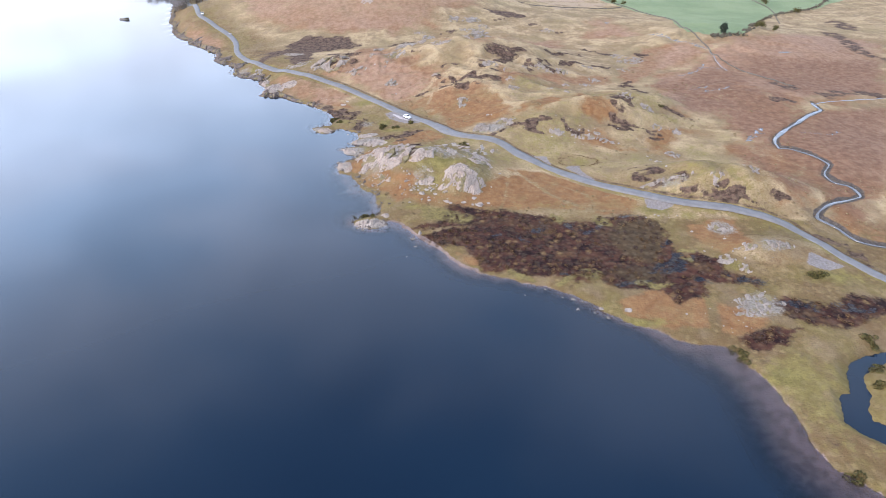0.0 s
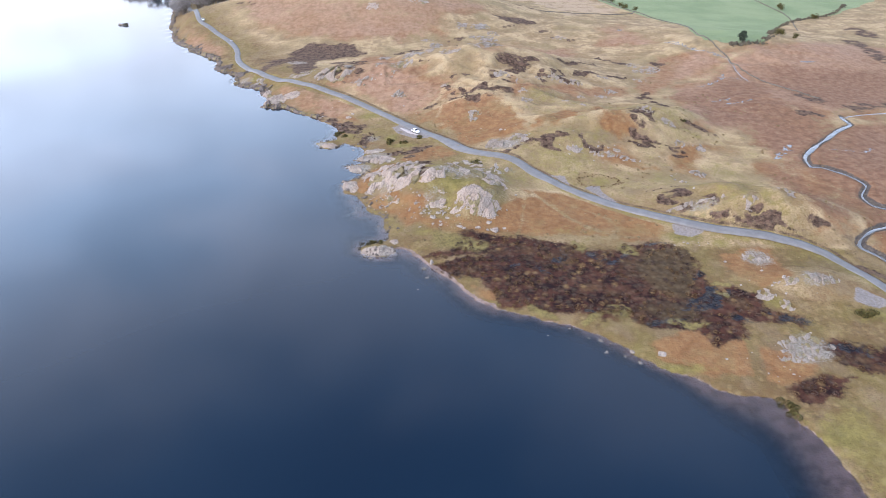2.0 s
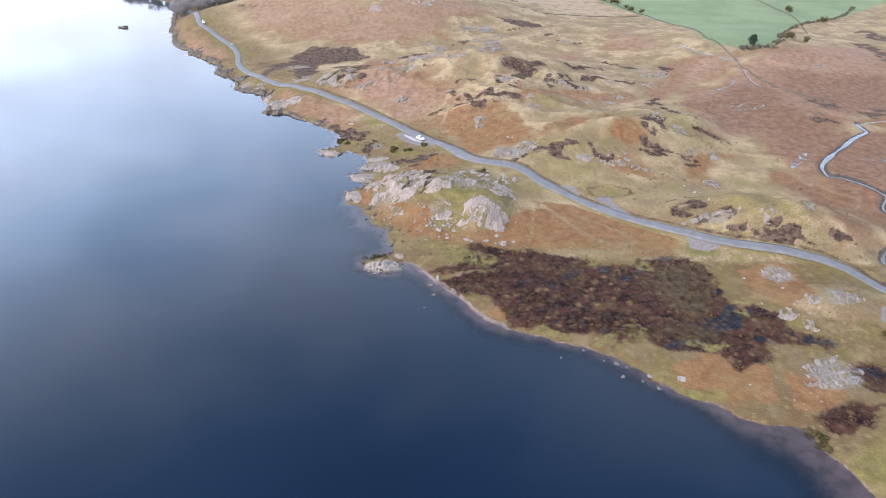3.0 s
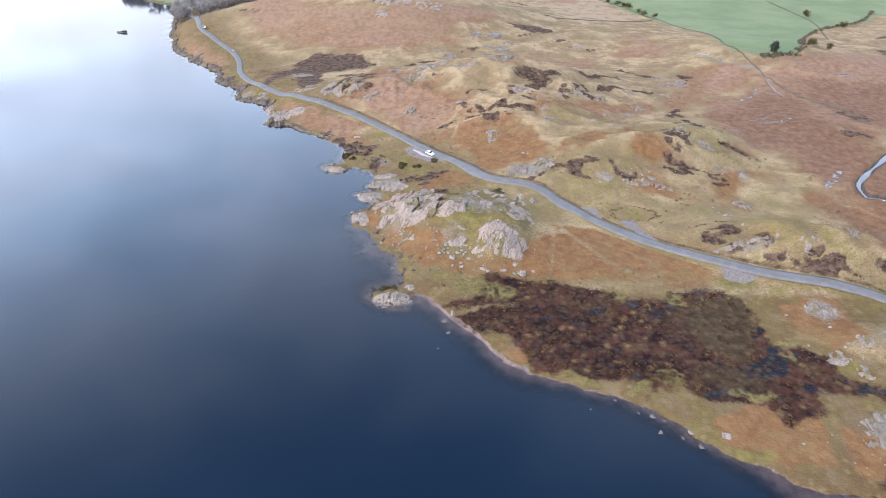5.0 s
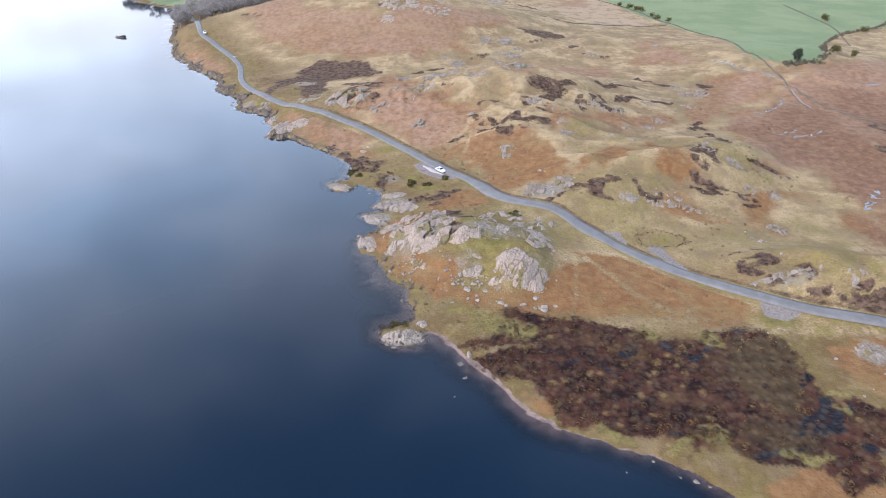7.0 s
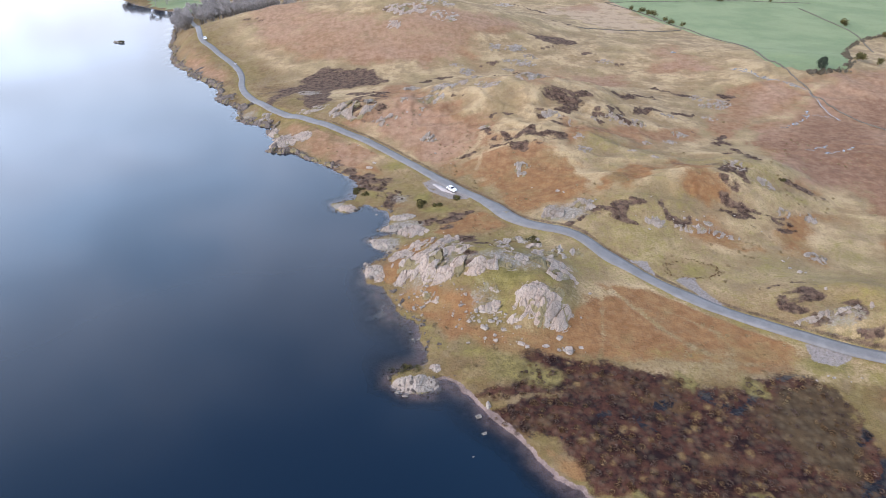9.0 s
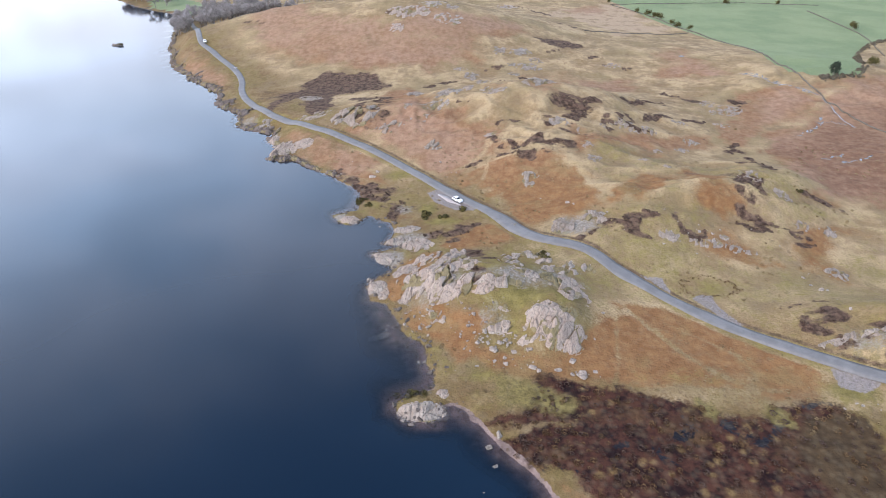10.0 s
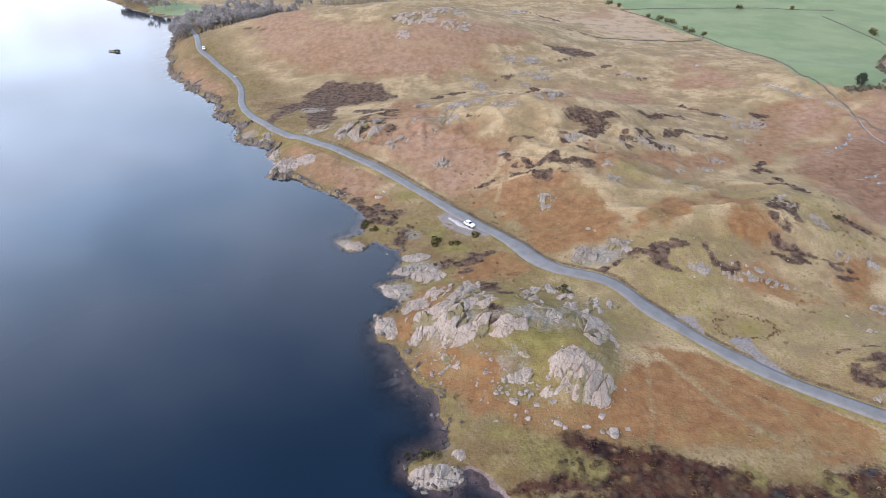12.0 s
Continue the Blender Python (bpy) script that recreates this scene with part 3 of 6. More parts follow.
DARK_NEAR_ROAD = [(1.5, [(25.6, 232.9), (30.4, 233.9), (33.2, 232.8)]),
    (1.6, [(35.1, 237.8), (37.5, 238.4), (35.6, 233.3), (33.9, 232.3)]),
    (1.1, [(37.3, 237.4), (41.1, 237.5)]),
    (1.1, [(33.9, 232.3), (37.1, 229.6), (38.2, 227.6)]),
    (1.1, [(18, 229.7), (22.2, 230.9), (25.6, 232.9)]),
    (1, [(48, 236.1), (50.2, 232.5), (54.7, 231.5)]),
    (0.6, [(50.9, 232.3), (51.7, 229.2)]),
    (1.3, [(70.9, 244.1), (71.7, 241.5), (74.5, 239.9), (75.7, 236.9)]),
    (0.8, [(67.1, 239), (71.7, 234.8)]),
    (0.8, [(71.4, 234.2), (76.1, 233.9)]),
    (0.7, [(75.7, 236.9), (81.7, 235.3), (88.1, 235.1)]),
    (1.3, [(98.6, 255.1), (103.7, 252.6), (106.7, 251.5)]),
    (1.1, [(83, 231), (88.4, 232.3)]),
    (0.6, [(61.7, 204.7), (63, 202), (63.3, 200.1)]),
    (0.7, [(66.8, 199.7), (71.8, 200.1), (75.5, 200.2)]),
    (1, [(69.9, 191.6), (69.2, 187.9)]),
    (2.6, [(73.8, 254.6), (78.1, 257.7), (79.8, 255.4), (75.2, 251)])]
DARK_MID = [(4.2, [(-66.1, 358.7), (-57.9, 356.9), (-53.9, 346.5)]),
    (4.8, [(-62.7, 337.1), (-55, 326.2), (-56.8, 321.8)]),
    (2.4, [(-86.3, 342.5), (-80.6, 334)]),
    (2.8, [(22.1, 322.6), (28.7, 325), (31.5, 319.9), (28.5, 308.7)]),
    (1.7, [(17.8, 308.6), (19.7, 303.2), (24.2, 301.2)]),
    (1.6, [(-4.2, 296.1), (-0.3, 292.2), (3.5, 287.7)]),
    (2.6, [(10.7, 291.1), (15.1, 286.7), (23.2, 288.4)]),
    (1.5, [(-3.5, 286.5), (4.9, 282), (14.6, 282.7)]),
    (1.4, [(-5.3, 408.7), (4, 413.8)]),
    (0.9, [(-1.4, 309.2), (6.2, 309.9)]),
    (1.8, [(-23, 387.3), (-35.4, 377.8)]),
    (0.7, [(-17.8, 324.8), (-14.3, 322.3)]),
    (1.8, [(2.1, 351), (14.7, 396.2)]),
    (0.8, [(-14.5, 280.9), (-6.6, 283), (3.2, 285)])]
DARK_HILL = [(1.8, [(41.4, 311.9), (45, 314.6), (51.9, 318.9), (52.4, 316), (46.7, 310.8), (41.9, 311)]),
    (1, [(41.4, 306.5), (48.6, 308.8), (60.4, 311.9)]),
    (2.4, [(60.1, 345.2), (68.5, 352.1), (74.1, 353.6)]),
    (1.3, [(61, 321.9), (66.2, 328.2), (71.8, 331.1)]),
    (1.5, [(83.2, 374), (90.6, 368), (96.5, 362.4), (99.7, 357)]),
    (1.8, [(114.9, 366.7), (116.4, 360.8), (114.1, 352)]),
    (1.4, [(80.7, 331.8), (88.2, 332.2), (86.3, 337.4)]),
    (1.1, [(84.2, 311.8), (86.8, 304.3), (91.3, 302.4)]),
    (3, [(90.7, 300.8), (92.4, 295.2), (89, 280.9)]),
    (2.4, [(89, 280.9), (91.3, 272.4)]),
    (1.5, [(60.8, 432), (65.4, 423.4), (76.6, 418.8)]),
    (1.7, [(58.6, 437.7), (64.8, 436.6)]),
    (1.5, [(33.5, 326.2), (40.7, 327.5)]),
    (1.6, [(33.4, 318.6), (37.1, 319.8)]),
    (1.1, [(94.8, 308.2), (89.1, 299.4)])]
DARK_SHORE = [(4, [(-66, 283), (-52.2, 270), (-44.8, 265.2), (-41.5, 261), (-38, 252)]),
    (1.6, [(-29, 236.5), (-23.2, 235.8), (-18.3, 237.9), (-13.3, 241.3)]),
    (1.4, [(-24.7, 231.5), (-18.3, 232.4)]),
    (2, [(-16.8, 223.1), (-10.7, 222.4), (-8.6, 219.8)]),
    (1.5, [(-12.9, 207.7), (-11.2, 202.1)]),
    (1.2, [(-35.6, 257.5), (-34.2, 251.1)])]
DARK_FAR = [(1.2, [(28.4, 623.3), (39.7, 595.3), (54.4, 571.7)]),
    (1.2, [(48.2, 529.6), (61.9, 515.7), (78.4, 501.8)]),
    (1.8, [(13.7, 615.2), (25.6, 617.3)]),
    (1.2, [(-32.3, 492.6), (-21.5, 498.6)]),
    (0.9, [(-67.2, 466.1), (-57.2, 468.2)]),
    (1.2, [(-164.1, 472.8), (-157.4, 474.9), (-145.5, 471)]),
    (1.1, [(31.1, 438.3), (40, 444.1)]),
    (1.2, [(55.7, 439.8), (64.8, 436.6)])]
DARK_LANE = [(2, [(67.5, 190), (71.7, 191.9), (74.1, 193.5)]),
    (1.7, [(74, 186.1), (81.1, 185.4)]),
    (1.4, [(80.3, 178.6), (86.1, 176.5), (94.5, 174.5)]),
    (0.8, [(94.5, 174.5), (102.4, 173.4)]),
    (1.5, [(107.4, 174.6), (110.7, 173.3)]),
    (0.8, [(89.5, 180), (93, 179.7)]),
    (1.6, [(113.9, 155.7), (118.7, 149.1), (120.2, 140.4)]),
    (1.4, [(155.9, 278.5), (162.9, 276.4)]),
    (3.6, [(170, 302.6), (172.8, 296.6)]),
    (3, [(186.4, 289.4), (209, 298.4), (222.2, 297.3)]),
    (4.2, [(270.1, 436.9), (264.5, 406.7), (257.2, 381.8), (262.2, 366.2)]),
    (4.8, [(300, 483.1), (296.6, 461.8)])]
LAYBYS = [[(-29, 264), (-24, 267), (-11, 254), (-13, 251), (-20, 252), (-26, 258)], [(66, 179), (66, 174), (70, 172), (75, 174), (75, 176)],
          [(105, 144), (101, 138), (107, 137), (113, 140)], [(44, 204), (47, 206), (50, 205), (50, 200), (53, 193), (51, 192)],
          [(33, 213), (38, 212), (39, 206)]]
BRACKEN_SHORE = [[(-36, 204), (-35, 212), (-31, 222), (-23, 227), (-21, 221), (-27, 212), (-30, 206), (-34, 202)],
    [(-12, 241), (-4, 238), (-2, 230), (-10, 228)],
    [(-33, 196), (-26, 200), (-14, 194), (-10, 190), (-14, 186), (-12, 182), (-17, 179), (-22, 187), (-30, 192)],
    [(-16, 185), (2, 178), (13, 186), (18, 194), (27, 196), (34, 186), (40, 176), (29, 173), (1, 175), (-10, 177)],
    [(22, 200), (36, 200), (45, 192), (56, 184), (64, 178), (61, 174), (49, 176), (41, 182), (31, 193)],
    [(-77, 297), (-63, 291), (-48, 279), (-43, 270), (-57, 280), (-71, 291)]]
BRACKEN_HILL = [[(-58, 376), (-44, 379), (-41, 358), (-41, 325), (-37, 317), (-19, 323), (-14, 311), (-2, 306), (-4, 296), (-10, 293), (-18, 288), (-29, 287), (-42, 293), (-52, 308), (-43, 314), (-49, 326)],
    [(-16, 278), (-5, 285), (15, 282), (21, 276), (24, 268), (29, 252), (31, 246), (23, 243), (12, 244), (7, 241), (4, 245), (-2, 257), (-11, 269)],
    [(30, 300), (50, 305), (86, 315), (86, 307), (58, 295), (42, 291), (27, 280)],
    [(33, 255), (47, 267), (53, 261), (46, 251), (33, 246)],
    [(61, 270), (68, 254), (70, 245), (65, 243), (59, 247)],
    [(55, 233), (62, 236), (64, 231), (68, 226), (73, 224), (57, 224), (54, 225)],
    [(82, 229), (101, 239), (88, 216), (81, 220)],
    [(103, 339), (127, 356), (150, 364), (138, 353), (117, 334), (103, 309), (90, 308), (93, 325)]]
BRACKEN_FAR = [[(-159, 467), (-160, 626), (-116, 486), (-84, 463), (-64, 467), (-12, 485), (5, 483), (27, 484), (18, 460), (-6, 451), (-10, 433), (-7, 415), (-28, 409), (-40, 401), (-76, 405), (-102, 413), (-132, 431), (-149, 446)],
    [(0, 337), (15, 325), (30, 334), (46, 409), (38, 407), (25, 336), (9, 335)],
    [(48, 394), (76, 402), (76, 392), (66, 374), (40, 334)],
    [(100, 448), (118, 476), (118, 434), (131, 399), (111, 397), (95, 409), (98, 432)],
    [(41, 612), (106, 634), (101, 586), (80, 595)],
    [(-204, 457), (-180, 441), (-155, 417), (-144, 394), (-149, 389), (-178, 419)], [(-90, 316), (-60, 302), (-41, 285), (-36, 277), (-57, 283), (-76, 293)],
    [(-74, 316), (-62, 319), (-48, 362), (-26, 318), (-14, 310), (-4, 293), (-12, 281), (-24, 277), (-46, 296), (-61, 308)]]
VALLEY_DARK = [[(104, 304), (122, 315), (162, 347), (156, 300), (163, 276), (170, 274), (149, 252), (133, 232), (128, 218), (139, 213), (126, 237), (117, 261), (99, 260), (106, 292)],
    [(166, 349), (226, 351), (262, 361), (224, 301), (177, 282), (169, 288), (160, 299)],
    [(135, 197), (165, 207), (138, 163), (128, 159), (121, 166), (140, 179), (142, 190)],
    [(138, 262), (165, 269), (212, 281), (132, 151), (123, 163), (124, 184), (130, 207), (129, 230)], [(114, 226), (128, 222), (132, 202), (121, 179), (109, 175), (104, 185)]]
TRIANGLE = [(17, 197), (36, 197), (51, 187), (66, 178), (63, 173), (34, 172), (1, 172), (-10, 179), (12, 185)]
BRACKEN_VALLEY = [[(107, 312), (142, 347), (164, 348), (112, 259), (101, 262), (104, 289)],
                  [(166, 370), (303, 426), (224, 301), (171, 292), (160, 335)],
                  [(137, 228), (179, 271), (213, 282), (162, 202), (145, 201), (142, 224)],
                  [(115, 363), (156, 382), (145, 352), (117, 334), (105, 332)], [(104, 304), (149, 357), (167, 380), (202, 396), (259, 431), (298, 418), (224, 301), (176, 280), (160, 275), (149, 294), (138, 288), (143, 262), (149, 252), (126, 227), (127, 240), (114, 260), (107, 278)], [(135, 219), (164, 252), (207, 273), (226, 272), (167, 186), (147, 201), (143, 213)]]
BRACKEN_SMALL = [[(4, 146), (11, 144), (11, 140), (7, 140)], [(45, 124), (55, 128), (67, 125), (66, 113), (57, 113), (46, 118)], [(70, 124), (80, 118), (75, 111), (68, 112)],
                 [(76, 164), (92, 166), (89, 148), (80, 145), (75, 155)], [(-17, 238), (-7, 239), (-3, 229), (-14, 225), (-23, 230)]]


def rounded(points, rounds=2):
    """A chain of points with its corners cut."""
    for _ in range(rounds):
        cut = [points[0]]
        for (ax, ay), (bx, by) in zip(points, points[1:]):
            cut += [(0.75 * ax + 0.25 * bx, 0.75 * ay + 0.25 * by), (0.25 * ax + 0.75 * bx, 0.25 * ay + 0.75 * by)]
        points = cut + [points[-1]]
    return points


ROAD_LINE, STREAM_LINE, BROOK_LINE, DITCH_LINE = rounded(ROAD), rounded(STREAM + STREAM_UPPER[1:]), rounded(BROOK), rounded(DITCH)


def near(x, y, points, reach):
    """Distance to a chain, worked out only where it can be within reach."""
    d = np.full(np.shape(x), 1e6)
    xs, ys = [p[0] for p in points], [p[1] for p in points]
    close = (x > min(xs) - reach) & (x < max(xs) + reach) & (y > min(ys) - reach) & (y < max(ys) + reach)
    if close.any():
        d[close] = line_distance(x[close], y[close], points)
    return d


def patch(x, y, outlines, soft=3.0, wander=3.0, seed=3):
    """How much of a cover lies at a place, 0 to 1, with wandering soft edges."""
    best = np.zeros(np.shape(x))
    for points in outlines:
        xs, ys = [p[0] for p in points], [p[1] for p in points]
        reach = soft + 2 * wander
        close = (x > min(xs) - reach) & (x < max(xs) + reach) & (y > min(ys) - reach) & (y < max(ys) + reach)
        if close.any():
            px, py = x[close], y[close]
            d = area_distance(px + wander * rough(px, py, 14, 4, seed), py + wander * rough(px, py, 14, 4, seed + 50), points)
            best[close] = np.maximum(best[close], smooth(-soft, soft, d))
    return best


def strokes(x, y, rows, wander=1.5, seed=5):
    """How much of long thin covers lies at a place: chains of points, each with its half width."""
    best = np.zeros(np.shape(x))
    for half, points in rows:
        xs, ys = [p[0] for p in points], [p[1] for p in points]
        reach = 2.2 * half + 2 * wander
        close = (x > min(xs) - reach) & (x < max(xs) + reach) & (y > min(ys) - reach) & (y < max(ys) + reach)
        if close.any():
            px, py = x[close], y[close]
            d = line_distance(px + wander * rough(px, py, 5, 4, seed), py + wander * rough(px, py, 5, 4, seed + 50), points)
            best[close] = np.maximum(best[close], smooth(1.9 * half, 0.35 * half, d))
    return best


def land_height(x, y, d=None):
    """The ground with the road's bed, the stream's channel and the river cut into it."""
    x, y = np.atleast_1d(np.asarray(x, float)), np.atleast_1d(np.asarray(y, float))
    z = ground_height(x, y, d)
    z = z - 0.75 * (1 - smooth(1.0, 2.6, near(x, y, STREAM_LINE, 4)))
    z = z - 0.5 * (1 - smooth(0.5, 1.6, near(x, y, BROOK_LINE, 4)))
    z = z - 0.5 * (1 - smooth(0.5, 1.8, near(x, y, DITCH_LINE, 4)))
    close = (x > 70) & (x < 135) & (y > 55) & (y < 125)
    if close.any():
        into = area_distance(x[close], y[close], RIVER)
        z[close] = np.where(into > 0, -0.5 - 0.1 * into, np.minimum(z[close], 0.15 + 0.5 * -into))
    return z


def steps(a, b, fine_a, fine_b, fine, growth):
    """Places along one axis: even steps in the middle stretch, growing ones outside it."""
    mid = list(np.arange(fine_a, fine_b + fine / 2, fine))
    before, step, v = [], fine, fine_a
    while v > a:
        step *= growth
        v -= step
        before.append(v)
    after, step, v = [], fine, mid[-1]
    while v < b:
        step *= growth
        v += step
        after.append(v)
    return np.array(before[::-1] + mid + after)


def sheet(name, xs, ys, z, keep=None):
    """A mesh over a net of places, with only the kept squares."""
    nx, ny = len(xs), len(ys)
    co = np.stack([*np.meshgrid(xs, ys), z.reshape(ny, nx)], -1).reshape(-1, 3)
    i = np.arange(nx * ny).reshape(ny, nx)
    quads = np.stack([i[:-1, :-1], i[:-1, 1:], i[1:, 1:], i[1:, :-1]], -1).reshape(-1, 4)
    if keep is not None:
        quads = quads[keep.reshape(ny, nx)[:-1, :-1].ravel()]
    me = bpy.data.meshes.new(name)
    me.vertices.add(len(co))
    me.vertices.foreach_set("co", co.ravel())
    me.loops.add(quads.size)
    me.loops.foreach_set("vertex_index", quads.ravel().astype(np.int32))
    me.polygons.add(len(quads))
    me.polygons.foreach_set("loop_start", np.arange(0, quads.size, 4, dtype=np.int32))
    me.polygons.foreach_set("use_smooth", np.ones(len(quads), bool))
    me.update(calc_edges=True)
    me.validate()
    return me


def layer(me, name, values):
    me.attributes.new(name, 'FLOAT', 'POINT').data.foreach_set("value", np.asarray(values, np.float32).ravel())


xs = steps(-2600, 4600, -78, 135, 0.6, 1.028)
ys = steps(-420, 4600, 66, 300, 0.6, 1.017)
gx, gy = (a.ravel() for a in np.meshgrid(xs, ys))
shore = inland(gx, gy)
gz = land_height(gx, gy, shore)
road_d = near(gx, gy, ROAD_LINE, 14)
me = sheet("ground", xs, ys, gz)
DARK_LINES = DARK_NEAR_ROAD + DARK_MID + DARK_HILL + DARK_SHORE + DARK_LANE


def heather_cover(x, y):
    """Heather and dead rushes along the hollows and round the crags, ragged at the edges."""
    lines = strokes(x, y, [(1.35 * half, points) for half, points in DARK_LINES], 3.2, 77)
    ragged = 0.66 + 1.1 * rough(x + 0.4 * y, 1.2 * y, 4.0, 4, 79)
    return smooth(0.12, 0.80, np.maximum(lines * ragged, strokes(x, y, DARK_FAR, 3.0, 75) * (0.7 + 0.5 * rough(x, y, 9, 3, 74))))


dark_spots = heather_cover(gx, gy)
greens = np.zeros(len(gx))
for cx, cy, rx, ry, turn, much in (((-28, 254, 4.5, 4.9, 0, 0.9), (-40, 279, 8, 4.6, 0, 0.8), (-23, 245, 8.6, 3.3, 0, 0.8), (-2, 197, 9.2, 5.2, 0, 0.9), (9, 195, 4, 4.2, 0, 0.7), (2, 172, 8.4, 3.5, 0, 0.45), (-12, 176, 6.1, 4.9, 0, 0.6), (-11, 167, 7, 4.5, 0, 0.3), (69, 172, 7, 3.6, 0, 0.95), (78, 168, 5, 4, 0, 0.6), (51, 209, 7.1, 6.3, 0, 0.6), (36, 224, 15, 5, -30, 0.42), (60, 205, 12, 8, -30, 0.35), (-110, 336, 4, 4.4, 0, 0.8), (-46, 258, 6.5, 4.5, 0, 0.6), (107, 134, 11.2, 4.8, 0, 0.7), (76, 97, 5.9, 4.9, 0, 0.85), (80, 92, 16, 24, 0, 0.5), (102, 90, 16, 24, 0, 0.45), (49, 116, 9, 2, 0, 0.8), (81, 139, 3.5, 2.9, 0, 0.7), (55, 239, 7.1, 7.8, 0, 0.5), (39, 285, 12.6, 11, 0, 0.5), (35, 175, 14.4, 3.9, 0, 0.4))):
    greens = np.maximum(greens, hump(gx, gy, cx, cy, rx, ry, turn, much))
def bog_cover(x, y):
    """Black peat in the wet cores, broken brown bog between them."""
    core = patch(x, y, BOGS, 3.5, 5.0, 11) * (1.0 + 0.55 * rough(x, y, 9, 4, 12))
    spurs = patch(x, y, BOG_SPURS, 2.5, 4.0, 13) * (0.85 + 0.6 * rough(x, y, 6, 4, 14))
    return np.clip(np.maximum(core, spurs), 0, 1)


bogs = np.maximum(bog_cover(gx, gy), patch(gx, gy, SEDGE, 5.0, 6.0, 63))
bracken = np.maximum(patch(gx, gy, BRACKEN_SHORE + BRACKEN_SMALL, 2.5, 2.5, 23), patch(gx, gy, BRACKEN_HILL, 6.0, 8.0, 27))
bracken = np.maximum(bracken, 0.62 * patch(gx, gy, [TRIANGLE], 4.0, 4.0, 24))
bracken = np.maximum(bracken, np.maximum(patch(gx, gy, BRACKEN_VALLEY + VALLEY_DARK, 12.0, 14.0, 26), patch(gx, gy, BRACKEN_FAR, 12.0, 16.0, 28)))
knolls = hummocks(gx, gy)
steep = smooth(0.5, 3.0, knolls)
rocky_hill = smooth(4, 9, sum(hump(gx, gy, *s) for s in SWELLS)) * (gy < 430)
bracken = np.clip(bracken * (1 - 0.35 * 0.6 * rocky_hill * steep) + 0.42 * smooth(0.1, -0.5, rough(gx, gy, 30, 4, 91)) * smooth(0.6, -0.6, knolls) + 0.3 * smooth(0.0, 0.4, rough(gx, gy, 13, 4, 93)) * smooth(5.0, 3.0, gz) * (gy < 175) * smooth(66, 52, gx), 0, 1)
trodden = strokes(gx, gy, TRACKS_LANE + TRACKS_HILL + TRACKS_BOG, 0.8, 44)
bracken = bracken * (1 - 0.45 * trodden) * np.clip(1.05 + 0.55 * rough(gx, gy, 11, 4, 94), 0.2, 1)
streaks = smooth(0.30, 0.62, rough(gx + 0.6 * gy, 2.2 * gy, 16, 4, 97)) * smooth(1.2, -0.6, knolls)
bare = np.zeros(len(gx))
for cx, cy, rx, ry, turn, much in (((-22, 204, 10.3, 9.9, 0, 0.62), (-18, 219, 9, 4.6, 0, 0.5), (-1, 204, 13.6, 5, 0, 0.72), (9, 206, 9, 6, 0, 0.7), (6, 188, 6.4, 7, 0, 0.6), (-41, 208, 2.9, 3.2, 0, 1), (-38, 223, 4.7, 5.2, 0, 0.95), (-33, 234, 6.6, 5.9, 0, 0.9), (18, 235, 7.5, 5.9, 0, 0.9), (-93, 307, 5.2, 5.7, 0, 0.9), (-57, 249, 3.2, 2.8, 0, 0.9), (-36, 254, 4, 4.4, 0, 0.6), (-116, 336, 6.7, 7.3, 0, 0.6), (82, 122, 6.7, 5.7, 0, 0.8), (86, 160, 4.9, 5.3, 0, 0.75), (95, 147, 4.7, 4.2, 0, 0.8), (-9, 192, 5.2, 5.7, 0, 0.5), (61, 228, 8.7, 4.3, 0, 0.38), (45, 229, 4.2, 3.4, 0, 0.38), (77, 184, 8.9, 5.3, 0, 0.5))):
    bare = np.maximum(bare, hump(gx + 1.5 * rough(gx, gy, 5, 3, 87), gy + 1.5 * rough(gx, gy, 5, 3, 88), cx, cy, rx, ry, turn, much))
field = patch(gx, gy, [FIELD, MEADOW], 1.5, 1.0, 29)
# Dark strip in heather colour along the lane's upper edge; no raised ground.
road_edge_line = [(a[0] - 2.75 * (b[1] - a[1]) / math.dist(a, b), a[1] + 2.75 * (b[0] - a[0]) / math.dist(a, b)) for a, b in zip(ROAD_LINE[12:], ROAD_LINE[13:])]
bank = 0.8 * smooth(-95, -70, gx) * smooth(1.15, 0.25, near(gx, gy, road_edge_line, 3) + 0.35 * rough(gx, gy, 3, 2, 15))
verge = 1 - smooth(2.6, 4.6, road_d + 0.7 * rough(gx, gy, 5, 2, 66))
# Bracken thins beyond y 380, paling the far hill as haze would.
layer(me, "bracken", bracken * (1 - 0.3 * smooth(380, 440, gy)) * (1 - verge) * smooth(0.5, 3, shore))
layer(me, "bog", bogs * (1 - 0.8 * strokes(gx, gy, TRACKS_BOG, 0.8, 44)))
layer(me, "washed", np.maximum(0.85 * smooth(2.0, 0.9, near(gx - 0.5, gy - 0.5, STREAM_LINE, 5) + 0.5 * rough(gx, gy, 4, 2, 59)), 0.8 * smooth(4.5, 0.8, shore + 2.0 * rough(gx, gy, 7, 3, 58)) * (0.25 + 0.75 * smooth(280, 300, gy)) * smooth(-24, -34, gx) * smooth(-0.2, 0.2, shore)))
layer(me, "sedge", patch(gx, gy, SEDGE, 5.0, 7.0, 63))
layer(me, "wet", strokes(gx, gy, WET + WET_SPURS, 2.0, 64))
layer(me, "yellow", 0.72 * strokes(gx, gy, YELLOWS, 3.0, 65))
layer(me, "umber", patch(gx, gy, VALLEY_DARK, 8.0, 8.0, 67))
layer(me, "pale", 0.8 * patch(gx, gy, [PALE_SLOPE], 14, 30, 41))
